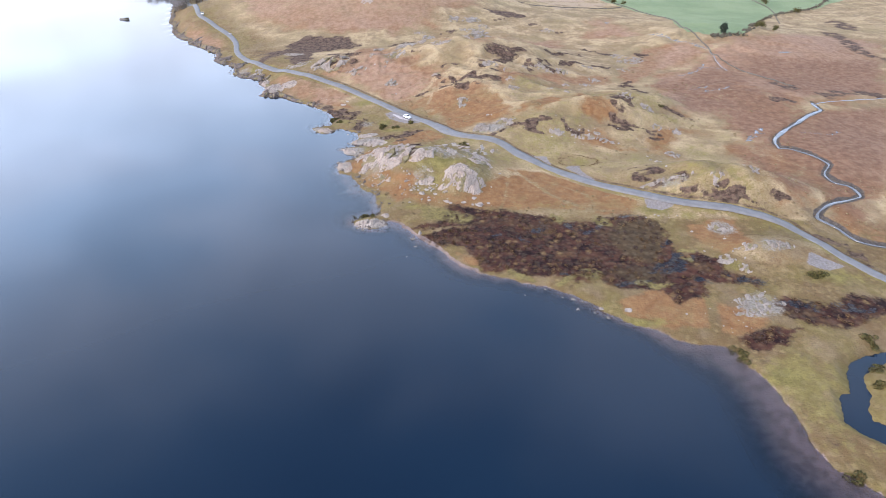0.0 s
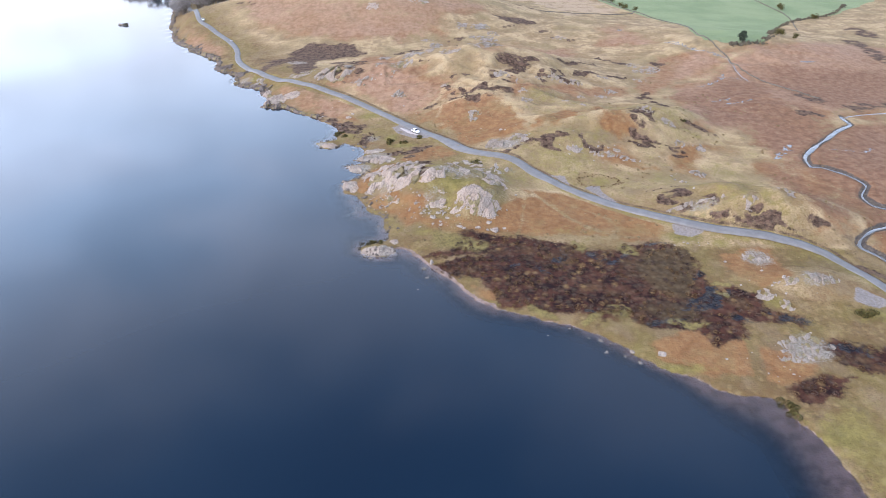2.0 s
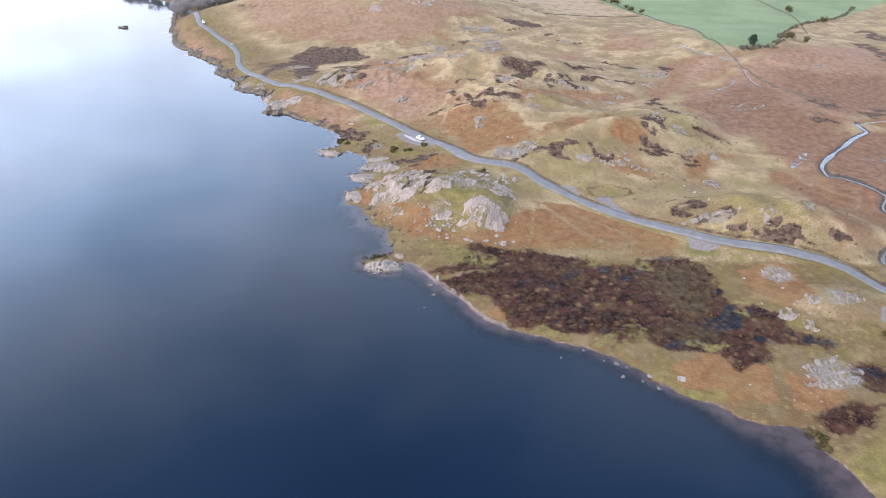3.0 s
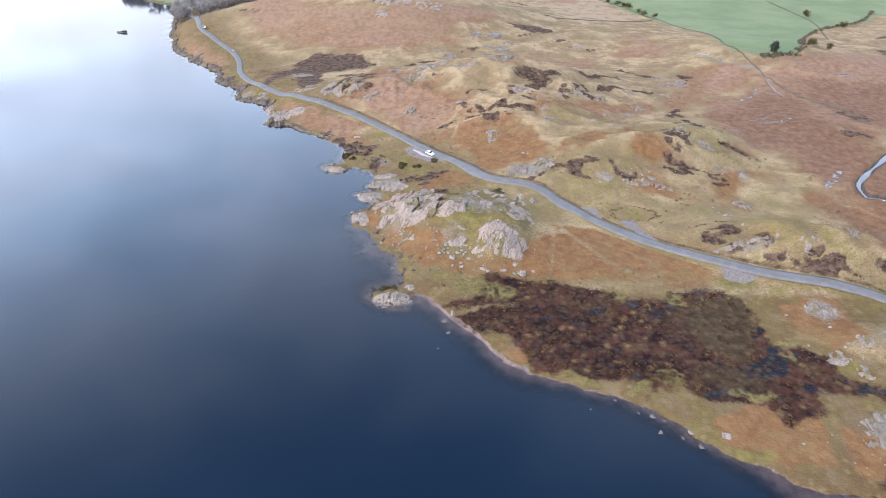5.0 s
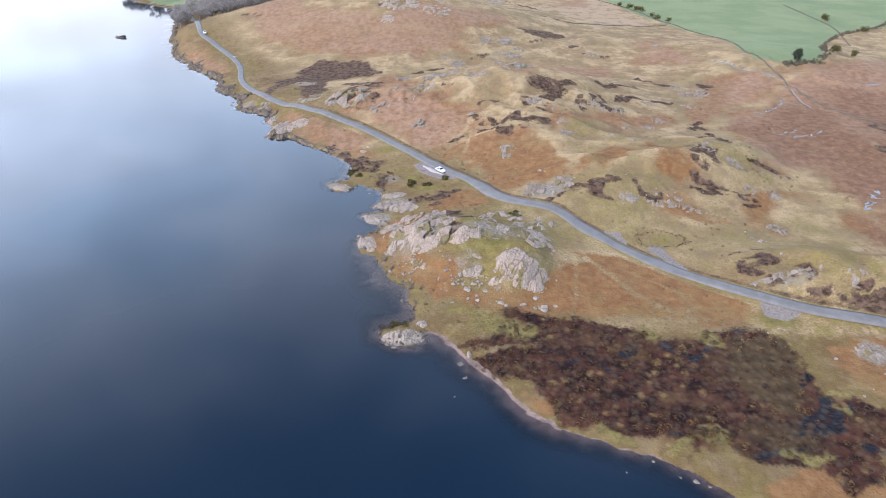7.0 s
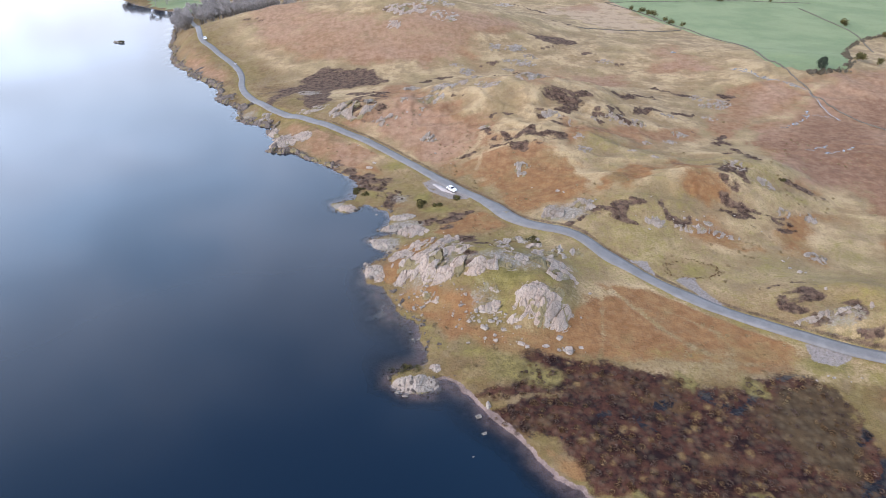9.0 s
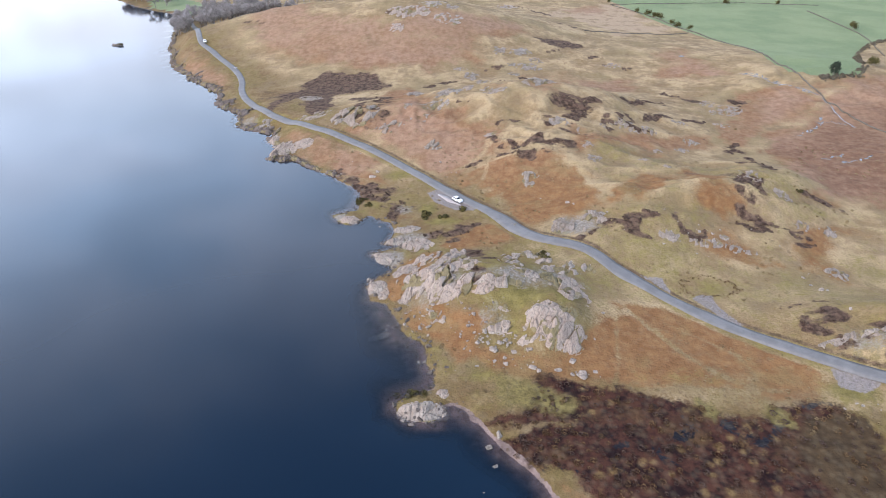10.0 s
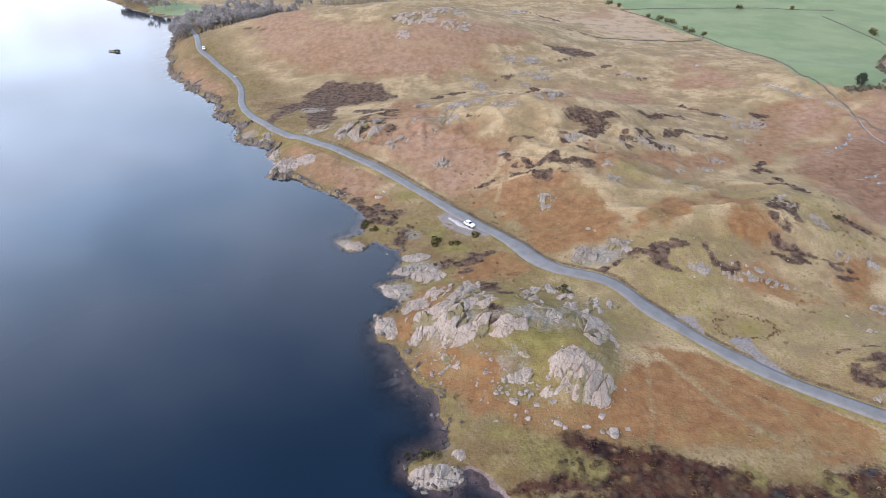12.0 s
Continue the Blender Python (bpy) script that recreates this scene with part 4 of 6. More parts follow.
layer(me, "damp", np.maximum(smooth(5.0, 3.0, gz) * smooth(175, 160, gy) * smooth(165, 120, gx), np.maximum(0.62 * smooth(40, 10, gx + 0.35 * (gy - 190)) * smooth(330, 250, gy), np.maximum(0.62 * smooth(60, 20, shore) * smooth(-40, -70, gx), 0.5 * smooth(218, 190, gy) * smooth(120, 105, gx)))))
layer(me, "heather", np.maximum(smooth(0.3, 0.8, patch(gx, gy, HEATHER, 8, 9, 37) * (1.25 + 0.9 * rough(gx + 0.5 * gy, 1.7 * gy, 9, 4, 38))), np.maximum(dark_spots, np.maximum(0.55 * streaks * rocky_hill, 0.85 * bank))))
meads = (0.43 + 0.24 * rough(gx, gy, 24, 3, 35)) * smooth(330, 245, gy) * (0.55 + 0.45 * smooth(165, 190, gy)) * (1 - bracken) ** 2
layer(me, "lush", np.maximum(np.maximum(greens, 0.5 * verge), meads))
layer(me, "pasture", field)
# Painted haze: far slope, valley, and weaker everywhere past y 255.
layer(me, "haze_tint", np.clip(np.maximum(patch(gx, gy, BRACKEN_FAR + BRACKEN_VALLEY, 12, 14, 47), 0.45 * smooth(255, 300, gy)) * (0.85 + 0.4 * rough(gx, gy, 30, 3, 48)), 0, 1))
layer(me, "rocky", np.maximum(bare, 0.62 * rocky_hill * smooth(1.5, 3.0, knolls + 0.8 * rough(gx, gy, 6, 3, 33))))
layer(me, "tops", np.maximum(smooth(-1.0, 2.6, knolls), 0.12 * trodden))
beach = smooth(1.5, 0.3, shore + 1.0 * rough(gx, gy, 9, 3, 57)) * (gx > -28) * (gy < 172) * (0.45 + 0.5 * smooth(14, 2, gx))
layer(me, "gravel", patch(gx, gy, LAYBYS, 1.2, 1.4, 53))
layer(me, "bed", np.maximum(smooth(0.0, -0.5, shore), beach))
layer(me, "stones", smooth(-24, -30, gx) * smooth(250, 225, gy) * smooth(168, 178, gy))
me.materials.append(MOOR)
ground = tagged(new("ground", me), "rolling winter moorland of straw grass, rusty bracken and bog", "ground", kind="structure")

# The lake lies level at height zero; its depth follows from the distance to the shore.
wxs, wys = steps(-2600, 4600, -100, 130, 1.2, 1.05), steps(-420, 4600, 62, 300, 1.2, 1.04)
lx, ly = (a.ravel() for a in np.meshgrid(wxs, wys))
off_shore = inland(lx, ly)
me = sheet("lake", wxs, wys, np.zeros(len(lx)), off_shore < 60)
layer(me, "depth", np.where(off_shore > 4, 1.0, smooth(0.2, 2.6 + 3.4 * smooth(-24, -14, lx) * (ly < 172) + 20 * smooth(44, 70, lx) * (ly < 125) + hump(lx, ly, -36, 184, 13, 20, 20, 11) + hump(lx, ly, -10, 154, 10, 7, 0, 3) + hump(lx, ly, -52, 262, 12, 12, 0, 6), -off_shore + 2.0 * rough(lx, ly, 14, 3, 19))))
me.materials.append(LAKE)
lake = tagged(new("lake", me), "calm dark blue lake mirroring a hazy sky", "lake", kind="structure")


def ground_lookup(x, y):
    """Height of the ground sheet at places."""
    x, y = np.atleast_1d(np.asarray(x, float)), np.atleast_1d(np.asarray(y, float))
    i, j = np.clip(np.searchsorted(xs, x) - 1, 0, len(xs) - 2), np.clip(np.searchsorted(ys, y) - 1, 0, len(ys) - 2)
    u, v = (x - xs[i]) / (xs[i + 1] - xs[i]), (y - ys[j]) / (ys[j + 1] - ys[j])
    g = gz.reshape(len(ys), len(xs))
    return (g[j, i] * (1 - u) + g[j, i + 1] * u) * (1 - v) + (g[j + 1, i] * (1 - u) + g[j + 1, i + 1] * u) * v


def stand(x, y):
    return float(ground_lookup(x, y)[0])


def ribbon(name, points, width, lift, material, wobble=0.0, thick=0.12, seed=1, wide=()):
    """A strip that follows a line over the ground, with sides going down into it."""
    line = [Vector((*p, 0)) for p in points]
    out = [line[0]]
    for p in line[1:]:
        gap = (p - out[-1]).length
        for k in range(max(1, int(gap / 1.5))):
            out.append(out[-1] + (p - out[-1]) / (max(1, int(gap / 1.5)) - k))
    line = out
    bm = bmesh.new()
    rows, n = [], len(line)
    for k, p in enumerate(line):
        way = (line[min(k + 1, n - 1)] - line[max(k - 1, 0)]).normalized()
        side = Vector((-way.y, way.x, 0))
        half = width / 2 * (1 + wobble * float(value_noise(k * 1.5, 0, 7, seed))) + sum(0.5 * more * math.exp(-((p.x - x) ** 2 + (p.y - y) ** 2) / reach ** 2) for x, y, reach, more in wide)
        z = [stand(*(p + side * half * u).xy) for u in (-1, -0.5, 0, 0.5, 1)]
        level = max(z) if wobble == 0 else sum(z) / 5
        rows.append([bm.verts.new((*(p + side * half * u).xy, (0.6 * level + 0.4 * zz) + lift + 0.05 * (1 - u * u) - (thick if edge else 0)))
                     for u, zz, edge in ((-1.04, z[0], 1), (-1, z[0], 0), (-0.5, z[1], 0), (0, z[2], 0), (0.5, z[3], 0), (1, z[4], 0), (1.04, z[4], 1))])
    for a, b in zip(rows, rows[1:]):
        for k in range(6):
            bm.faces.new((a[k], a[k + 1], b[k + 1], b[k])).smooth = True
    bmesh.ops.recalc_face_normals(bm, faces=bm.faces)
    me = bpy.data.meshes.new(name)
    bm.to_mesh(me)
    bm.free()
    me.materials.append(material)
    return new(name, me)


road = tagged(ribbon("road", ROAD_LINE, 3.3, 0.10, TARMAC, 0.0, 0.5, wide=((-1, 239, 12, 1.6), (28, 214, 9, 1.2), (46, 196, 6, 0.8), (-21, 265, 9, 0.8))), "narrow grey tarmac lane winding along the shore", "road", kind="structure")
tagged(ribbon("stream", rounded(STREAM), 0.85, 0.1, STREAM_WATER, 0.6, 0.3, 4), "narrow bright stream winding through rusty moor", "stream", kind="structure")
tagged(ribbon("stream", rounded(STREAM_UPPER), 1.5, 0.15, STREAM_WATER, 0.6, 0.3, 7), "broad bright reach of the moorland stream", "stream", kind="structure")
tagged(ribbon("brook", BROOK_LINE, 0.9, 0.05, PUDDLE, 0.4, 0.3, 5), "thin dark brook in the moor", "brook", kind="structure")
tagged(ribbon("ditch", DITCH_LINE, 0.6, 0.05, PUDDLE, 0.6, 0.3, 6), "shallow stony ditch holding water", "ditch", kind="structure")
RILLS = [(0.8, [(124.6, 319.4), (131.8, 325.2), (140.8, 333.5), (144.8, 341.9)]), (0.4, [(142.7, 336), (148.5, 337.2), (153.9, 330.8)]),
         (0.6, [(121.4, 291.9), (127.8, 294.2), (130.6, 296.5)]), (0.7, [(121.4, 291.4), (126.6, 289.6), (130.2, 289.2), (134.9, 290.7), (140.6, 294.6)]),
         (0.8, [(123.3, 230.6), (128.3, 236.8), (135.2, 245.2)]), (0.6, [(125.6, 232.7), (132.7, 238.9)]),
         (0.4, [(148.3, 238.3), (153.8, 237.3), (160.5, 236.3), (167.7, 240.6)]), (0.8, [(139.9, 388.1), (143.7, 378.3)]), (0.6, [(130.9, 400.6), (138.8, 390.8), (143.8, 383.9)])]


# ---- builders ----
def mesh_from(bm, name, material, flat=False):
    bmesh.ops.recalc_face_normals(bm, faces=bm.faces)
    if not flat:
        for f in bm.faces:
            f.smooth = True
    me = bpy.data.meshes.new(name)
    bm.to_mesh(me)
    bm.free()
    me.materials.append(material)
    return me


def part(name, bm, material, parent, label="", flat=False):
    ob = new(name, mesh_from(bm, name, material, flat))
    ob.parent = parent
    return tagged(ob, label)


def empty(name, m):
    ob = new(name)
    ob.empty_display_size = 0.3
    ob.matrix_basis = m
    return ob


def crag(rng, cx, cy, rx, ry, angle, height, cell, material, label, step=0.3, lean=0.35, stretch=2.0, gaps=0.9, grain=66, moss=0.0):
    """A rock outcrop: split blocks and slabs with flat tilted tops that rise from the turf, with narrow joints between."""
    c, s = math.cos(math.radians(angle)), math.sin(math.radians(angle))
    us, vs = np.arange(-rx * 1.25, rx * 1.25, step), np.arange(-ry * 1.25, ry * 1.25, step)
    u, v = (a.ravel() for a in np.meshgrid(us, vs))
    x, y = cx + c * u - s * v, cy + s * u + c * v
    seed = rng.randrange(1000)
    # Joints: cells long along the grain of the rock, which is the same all over the hill.
    gc, gs = math.cos(math.radians(grain)), math.sin(math.radians(grain))
    wu = gc * (x - cx) + gs * (y - cy) + 0.35 * rough(x, y, 3, 2, seed)
    wv = -gs * (x - cx) + gc * (y - cy) + 0.3 * rough(x, y, 3, 2, seed + 9)
    reach = 1.3 * max(rx, ry)
    n = max(8, int(4 * reach * reach / (cell * cell * stretch) * 2.4))
    seeds = np.array([(rng.uniform(-1, 1) * reach, rng.uniform(-1, 1) * reach) for _ in range(n)])
    lift = np.array([rng.random() for _ in range(n)])
    tilt = np.array([(rng.gauss(0.05, 0.22), rng.gauss(lean, 0.35)) for _ in range(n)])
    d1, d2 = np.full(len(u), 1e9), np.full(len(u), 1e9)
    own = np.zeros(len(u), int)
    for k, (su, sv) in enumerate(seeds):
        d = np.hypot((wu - su) / stretch, wv - sv)
        closer = d < d1
        d2 = np.where(closer, d1, np.minimum(d2, d))
        own = np.where(closer, k, own)
        d1 = np.where(closer, d, d1)
    joint = smooth(0.0, 0.30, d2 - d1)
    edge = np.hypot(u / rx, v / ry) + 0.30 * rough(x, y, max(2.5, rx * 0.5), 4, seed + 3)
    env = smooth(1.05, 0.35, edge)
    plane = tilt[own, 0] * (wu - seeds[own, 0]) + tilt[own, 1] * (wv - seeds[own, 1])
    keepers = smooth(1.12, 0.95, edge + gaps * (lift[own] < 0.38))
    z = height * (0.07 + 0.26 * env ** 0.7 * (0.55 + 0.6 * lift[own])) + np.clip(plane, -0.5, 0.5) * min(0.8, 0.32 * height) * (0.4 + 0.6 * env)
    z = z - (1 - joint) * min(0.32, 0.16 * height) + 0.05 * rough(x, y, 0.9, 3, seed + 5)
    turf = np.clip(1.1 * smooth(0.52, 0.36, lift[own]) * (gaps > 0.3) + 0.9 * (1 - joint) * smooth(0.1, 0.6, rough(x, y, 5, 3, seed + 8)) + 0.5 * smooth(0.9, 1.05, edge) + moss * smooth(-0.05, 0.4, rough(x, y, 5, 4, seed + 12)), 0, 1)
    z = np.where(keepers > 0.4, z, -1.2)
    base = ground_lookup(x, y)
    keep = z > -0.6
    keep2 = keep.reshape(len(vs), len(us))
    wide = keep2.copy()
    wide[1:] |= keep2[:-1]
    wide[:-1] |= keep2[1:]
    wide[:, 1:] |= keep2[:, :-1]
    wide[:, :-1] |= keep2[:, 1:]
    idx = -np.ones(len(u), int)
    chosen = np.flatnonzero(wide.ravel())
    idx[chosen] = np.arange(len(chosen))
    i = np.arange(len(u)).reshape(len(vs), len(us))
    quads = np.stack([i[:-1, :-1], i[:-1, 1:], i[1:, 1:], i[1:, :-1]], -1).reshape(-1, 4)
    quads = idx[quads[(idx[quads] >= 0).all(1)]]
    floor_z = stand(cx, cy)
    co = np.stack([x - cx, y - cy, base + z - floor_z], -1)[chosen]
    cells, turfs = lift[own][chosen], turf[chosen]
    # Slabs that do not touch are pieces of their own.
    mark = np.arange(len(co))
    while True:
        low = mark[quads].min(1)
        fresh = mark.copy()
        np.minimum.at(fresh, quads.ravel(), np.repeat(low, 4))
        fresh = fresh[fresh]
        if (fresh == mark).all():
            break
        mark = fresh
    groups = [(g, n) for g, n in zip(*np.unique(mark[quads[:, 0]], return_counts=True)) if n >= 10]
    groups = sorted(groups, key=lambda g: -g[1])[:14]
    holder = None
    for g, _ in groups:
        verts = np.flatnonzero(mark == g)
        number = -np.ones(len(co), int)
        number[verts] = np.arange(len(verts))
        name = "rock_outcrop" if len(groups) == 1 else "rock_slab"
        me = bpy.data.meshes.new(name)
        me.from_pydata(co[verts].tolist(), [], number[quads[mark[quads[:, 0]] == g]].tolist())
        layer(me, "cell", cells[verts])
        layer(me, "turf", turfs[verts])
        me.materials.append(material)
        if len(groups) > 1 and holder is None:
            holder = empty("rock_outcrop", pose(cx, cy, floor_z))
        ob = new(name, me)
        if holder:
            ob.parent = holder
        else:
            ob.location = (cx, cy, floor_z)
            holder = ob
    return tagged(holder, label, "rock outcrop", "outcrops on the moor") if holder else None


def boulder_mesh(rng, name, material):
    """An angular stone: the hull of scattered corners, a little squared."""
    bm = bmesh.new()
    for _ in range(22):
        p = Vector([rng.gauss(0, 1) for _ in range(3)]).normalized()
        p = Vector([math.copysign(abs(a) ** 0.62, a) for a in p]) * rng.uniform(0.8, 1.05)
        bm.verts.new((p.x, p.y * 0.72, p.z * 0.55))
    hull = bmesh.ops.convex_hull(bm, input=bm.verts)
    bmesh.ops.delete(bm, geom=[v for v in set(hull["geom_interior"]) if isinstance(v, bmesh.types.BMVert)], context='VERTS')
    return mesh_from(bm, name, material, flat=True)


def tube(bm, a, b, ra, rb, sides=5):
    """A tapered limb from a to b."""
    way = (b - a).normalized()
    side = way.orthogonal().normalized()
    other = way.cross(side)
    rings = []
    for p, r in ((a, ra), (b, rb)):
        rings.append([bm.verts.new(p + r * (math.cos(2 * math.pi * k / sides) * side + math.sin(2 * math.pi * k / sides) * other)) for k in range(sides)])
    for k in range(sides):
        bm.faces.new((rings[0][k], rings[0][(k + 1) % sides], rings[1][(k + 1) % sides], rings[1][k]))


def bare_tree(rng, height, spread=0.5):
    """Trunk with limbs, and a crown of fine bare twigs."""
    limbs, twigs, tips = bmesh.new(), bmesh.new(), []

    def grow(p, way, length, r, depth):
        q = p + way * length
        tube(limbs, p, q, r, r * 0.66, 5 if depth > 1 else 4)
        if depth == 0:
            tips.append((q, way))
            return
        for _ in range(3 if depth > 1 else 4):
            turn = Vector((rng.gauss(0, spread), rng.gauss(0, spread), rng.gauss(0.12, 0.2)))
            grow(p + way * length * rng.uniform(0.6, 1.0), (way + turn).normalized(), length * rng.uniform(0.58, 0.8), r * 0.6, depth - 1)

    grow(Vector((0, 0, -0.3)), Vector((rng.gauss(0, 0.06), rng.gauss(0, 0.06), 1)).normalized(), height * 0.33, height * 0.022, 3)
    for q, way in tips:
        for _ in range(24):
            d = (way + Vector([rng.gauss(0, 0.8) for _ in range(3)])).normalized() * height * rng.uniform(0.05, 0.13)
            side = d.cross(Vector([rng.gauss(0, 1) for _ in range(3)])).normalized() * 0.007 * height
            p = q - way * height * rng.uniform(0, 0.1)
            vs = [twigs.verts.new(w) for w in (p - side, p + side, p + d + side * 0.4, p + d - side * 0.4)]
            twigs.faces.new(vs)
    return limbs, twigs


def leaf_clump(bm, rng, at, radius, count, size, squash=0.8):
    """Many small leaf faces scattered through an uneven round."""
    for _ in range(count):
        p = Vector([rng.gauss(0, 1) for _ in range(3)]).normalized() * radius * rng.random() ** 0.4
        p = at + Vector((p.x, p.y, p.z * squash))
        a = Vector([rng.gauss(0, 1) for _ in range(3)]).normalized() * size * rng.uniform(0.6, 1.3)
        b = a.cross(Vector([rng.gauss(0, 1) for _ in range(3)])).normalized() * size * 0.6
        bm.faces.new([bm.verts.new(w) for w in (p - a, p + b, p + a, p - b)])


def evergreen_tree(rng, height, name, label):
    ob = empty(name, Matrix())
    trunk, crown = bmesh.new(), bmesh.new()
    tube(trunk, Vector((0, 0, -0.4)), Vector((0.1, 0, height * 0.8)), height * 0.035, height * 0.01, 7)
    for k in range(44):
        z = height * rng.uniform(0.18, 0.92)
        wide = height * 0.30 * (1.15 - abs(z / height - 0.5) * 1.4)
        a = rng.uniform(0, 6.28)
        p = Vector((math.cos(a), math.sin(a), 0)) * wide * rng.uniform(0.4, 1.0) + Vector((0, 0, z))
        tube(trunk, Vector((0, 0, z * 0.85)), p, height * 0.010, height * 0.003, 4)
        leaf_clump(crown, rng, p, height * rng.uniform(0.11, 0.18), 110, height * 0.026)
    part("trunk", trunk, BARK, ob)
    part("crown", crown, PINE, ob)
    return tagged(ob, label, "tree")


def car(name, label, paint):
    """A small hatchback: body with wheel arches, cabin, glass, lamps and wheels."""
    ob = empty(name, Matrix())
    L, W = 4.1, 1.74
    side = [(-2.02, 0.35), (-2.05, 0.62), (-1.98, 0.86), (-1.75, 0.96), (-0.7, 1.0), (1.45, 0.98), (1.9, 0.92), (2.05, 0.70), (2.04, 0.35),
            (1.68, 0.28), (1.62, 0.50), (1.38, 0.64), (1.12, 0.60), (0.94, 0.28), (-0.92, 0.28), (-1.02, 0.52), (-1.26, 0.64), (-1.52, 0.55), (-1.62, 0.28)]

    def slab(outline, half, top=1.0):
        bm = bmesh.new()
        rows = []
        for u, inset in ((-1.0, 0.93), (-0.86, 1.0), (0.86, 1.0), (1.0, 0.93)):
            rows.append([bm.verts.new((x * (inset if abs(x) > 1 else 1), u * half * (top if z > 1.05 else 1), z)) for x, z in outline])
        for a, b in zip(rows, rows[1:]):
            for k in range(len(outline)):
                bm.faces.new((a[k], a[(k + 1) % len(outline)], b[(k + 1) % len(outline)], b[k]))
        bm.faces.new(rows[0])
        bm.faces.new(rows[-1][::-1])
        return bm

    part("body", slab(side, W / 2), paint, ob)
    cabin = [(-0.75, 0.98), (-0.05, 1.38), (0.5, 1.47), (1.3, 1.42), (1.85, 0.98)]
    part("cabin", slab(cabin, W / 2 * 0.92, 0.82), paint, ob)

    def pane(name, points):
        bm = bmesh.new()
        front = [bm.verts.new(p) for p in points]
        mid = sum((Vector(p) for p in points), Vector()) / len(points)
        back = [bm.verts.new(Vector(p) * 0.97 + mid * 0.03 - Vector((0, 0, 0.02))) for p in points]
        bm.faces.new(front)
        bm.faces.new(back[::-1])
        for k in range(len(points)):
            j = (k + 1) % len(points)
            bm.faces.new((front[k], back[k], back[j], front[j]))
        part(name, bm, DARK_GLASS, ob, "dark tinted glass", flat=True)

    pane("windscreen", [(-0.70, -0.68, 1.02), (-0.70, 0.68, 1.02), (-0.08, 0.58, 1.385), (-0.08, -0.58, 1.385)])
    pane("rear_window", [(1.82, 0.66, 1.03), (1.82, -0.66, 1.03), (1.38, -0.55, 1.385), (1.38, 0.55, 1.385)])
    for sgn in (-1, 1):
        pane("side_window", [(-0.45, sgn * 0.80, 1.05), (0.45, sgn * 0.80, 1.05), (0.42, sgn * 0.70, 1.38), (0.0, sgn * 0.70, 1.33)])
        pane("side_window", [(0.55, sgn * 0.80, 1.05), (1.45, sgn * 0.80, 1.05), (1.18, sgn * 0.70, 1.38), (0.52, sgn * 0.70, 1.39)])
        for x, nm, mat in ((-2.0, "headlight", CLEAR_LENS), (2.0, "tail_light", RED_LENS)):
            bm = bmesh.new()
            bmesh.ops.create_uvsphere(bm, u_segments=8, v_segments=6, radius=0.14, matrix=Matrix.Translation((x, sgn * 0.62, 0.76)) @ Matrix.Diagonal((0.5, 1.3, 0.7, 1)))
            part(nm, bm, mat, ob)
        bm = bmesh.new()
        bmesh.ops.create_uvsphere(bm, u_segments=8, v_segments=6, radius=0.12, matrix=Matrix.Translation((-0.45, sgn * 0.95, 1.05)) @ Matrix.Diagonal((0.6, 1, 0.7, 1)))
        part("wing_mirror", bm, paint, ob)
        for x in (-1.28, 1.34):
            bm = bmesh.new()
            bmesh.ops.create_cone(bm, cap_ends=True, segments=18, radius1=0.31, radius2=0.31, depth=0.21, matrix=Matrix.Translation((x, sgn * 0.77, 0.31)) @ Matrix.Rotation(radians(90), 4, 'X'))
            wheel = part("wheel", bm, RUBBER, ob)
            bm = bmesh.new()
            bmesh.ops.create_cone(bm, cap_ends=True, segments=14, radius1=0.2, radius2=0.17, depth=0.23, matrix=Matrix.Translation((x, sgn * 0.77, 0.31)) @ Matrix.Rotation(radians(90), 4, 'X'))
            part("rim", bm, RIM, wheel)
    return tagged(ob, label, "car")


def stone_wall(name, points, height, label):
    """A dry stone wall of rough courses along a line."""
    bm = bmesh.new()
    rng = random.Random(len(points) * 7)
    for (ax, ay), (bx, by) in zip(points, points[1:]):
        a, b = Vector((ax, ay, 0)), Vector((bx, by, 0))
        n = max(1, int((b - a).length / 2.2))
        way = (b - a).normalized()
        side = Vector((-way.y, way.x, 0)) * 0.22
        for k in range(n):
            p, q = a + (b - a) * (k / n), a + (b - a) * ((k + 1.04) / n)
            h = height * rng.uniform(0.8, 1.12)
            vs = []
            for w in (p, q):
                z = stand(w.x, w.y)
                vs += [bm.verts.new((*(w - side * 1.2).xy, z - 0.4)), bm.verts.new((*(w + side * 1.2).xy, z - 0.4)),
                       bm.verts.new((*(w + side * 0.7).xy, z + h)), bm.verts.new((*(w - side * 0.7).xy, z + h))]
            for f in ((0, 1, 2, 3), (7, 6, 5, 4), (0, 4, 5, 1), (1, 5, 6, 2), (2, 6, 7, 3), (3, 7, 4, 0)):
                bm.faces.new([vs[i] for i in f])
    return tagged(new(name, mesh_from(bm, name, WALLSTONE, True)), label, "stone wall", kind="structure")


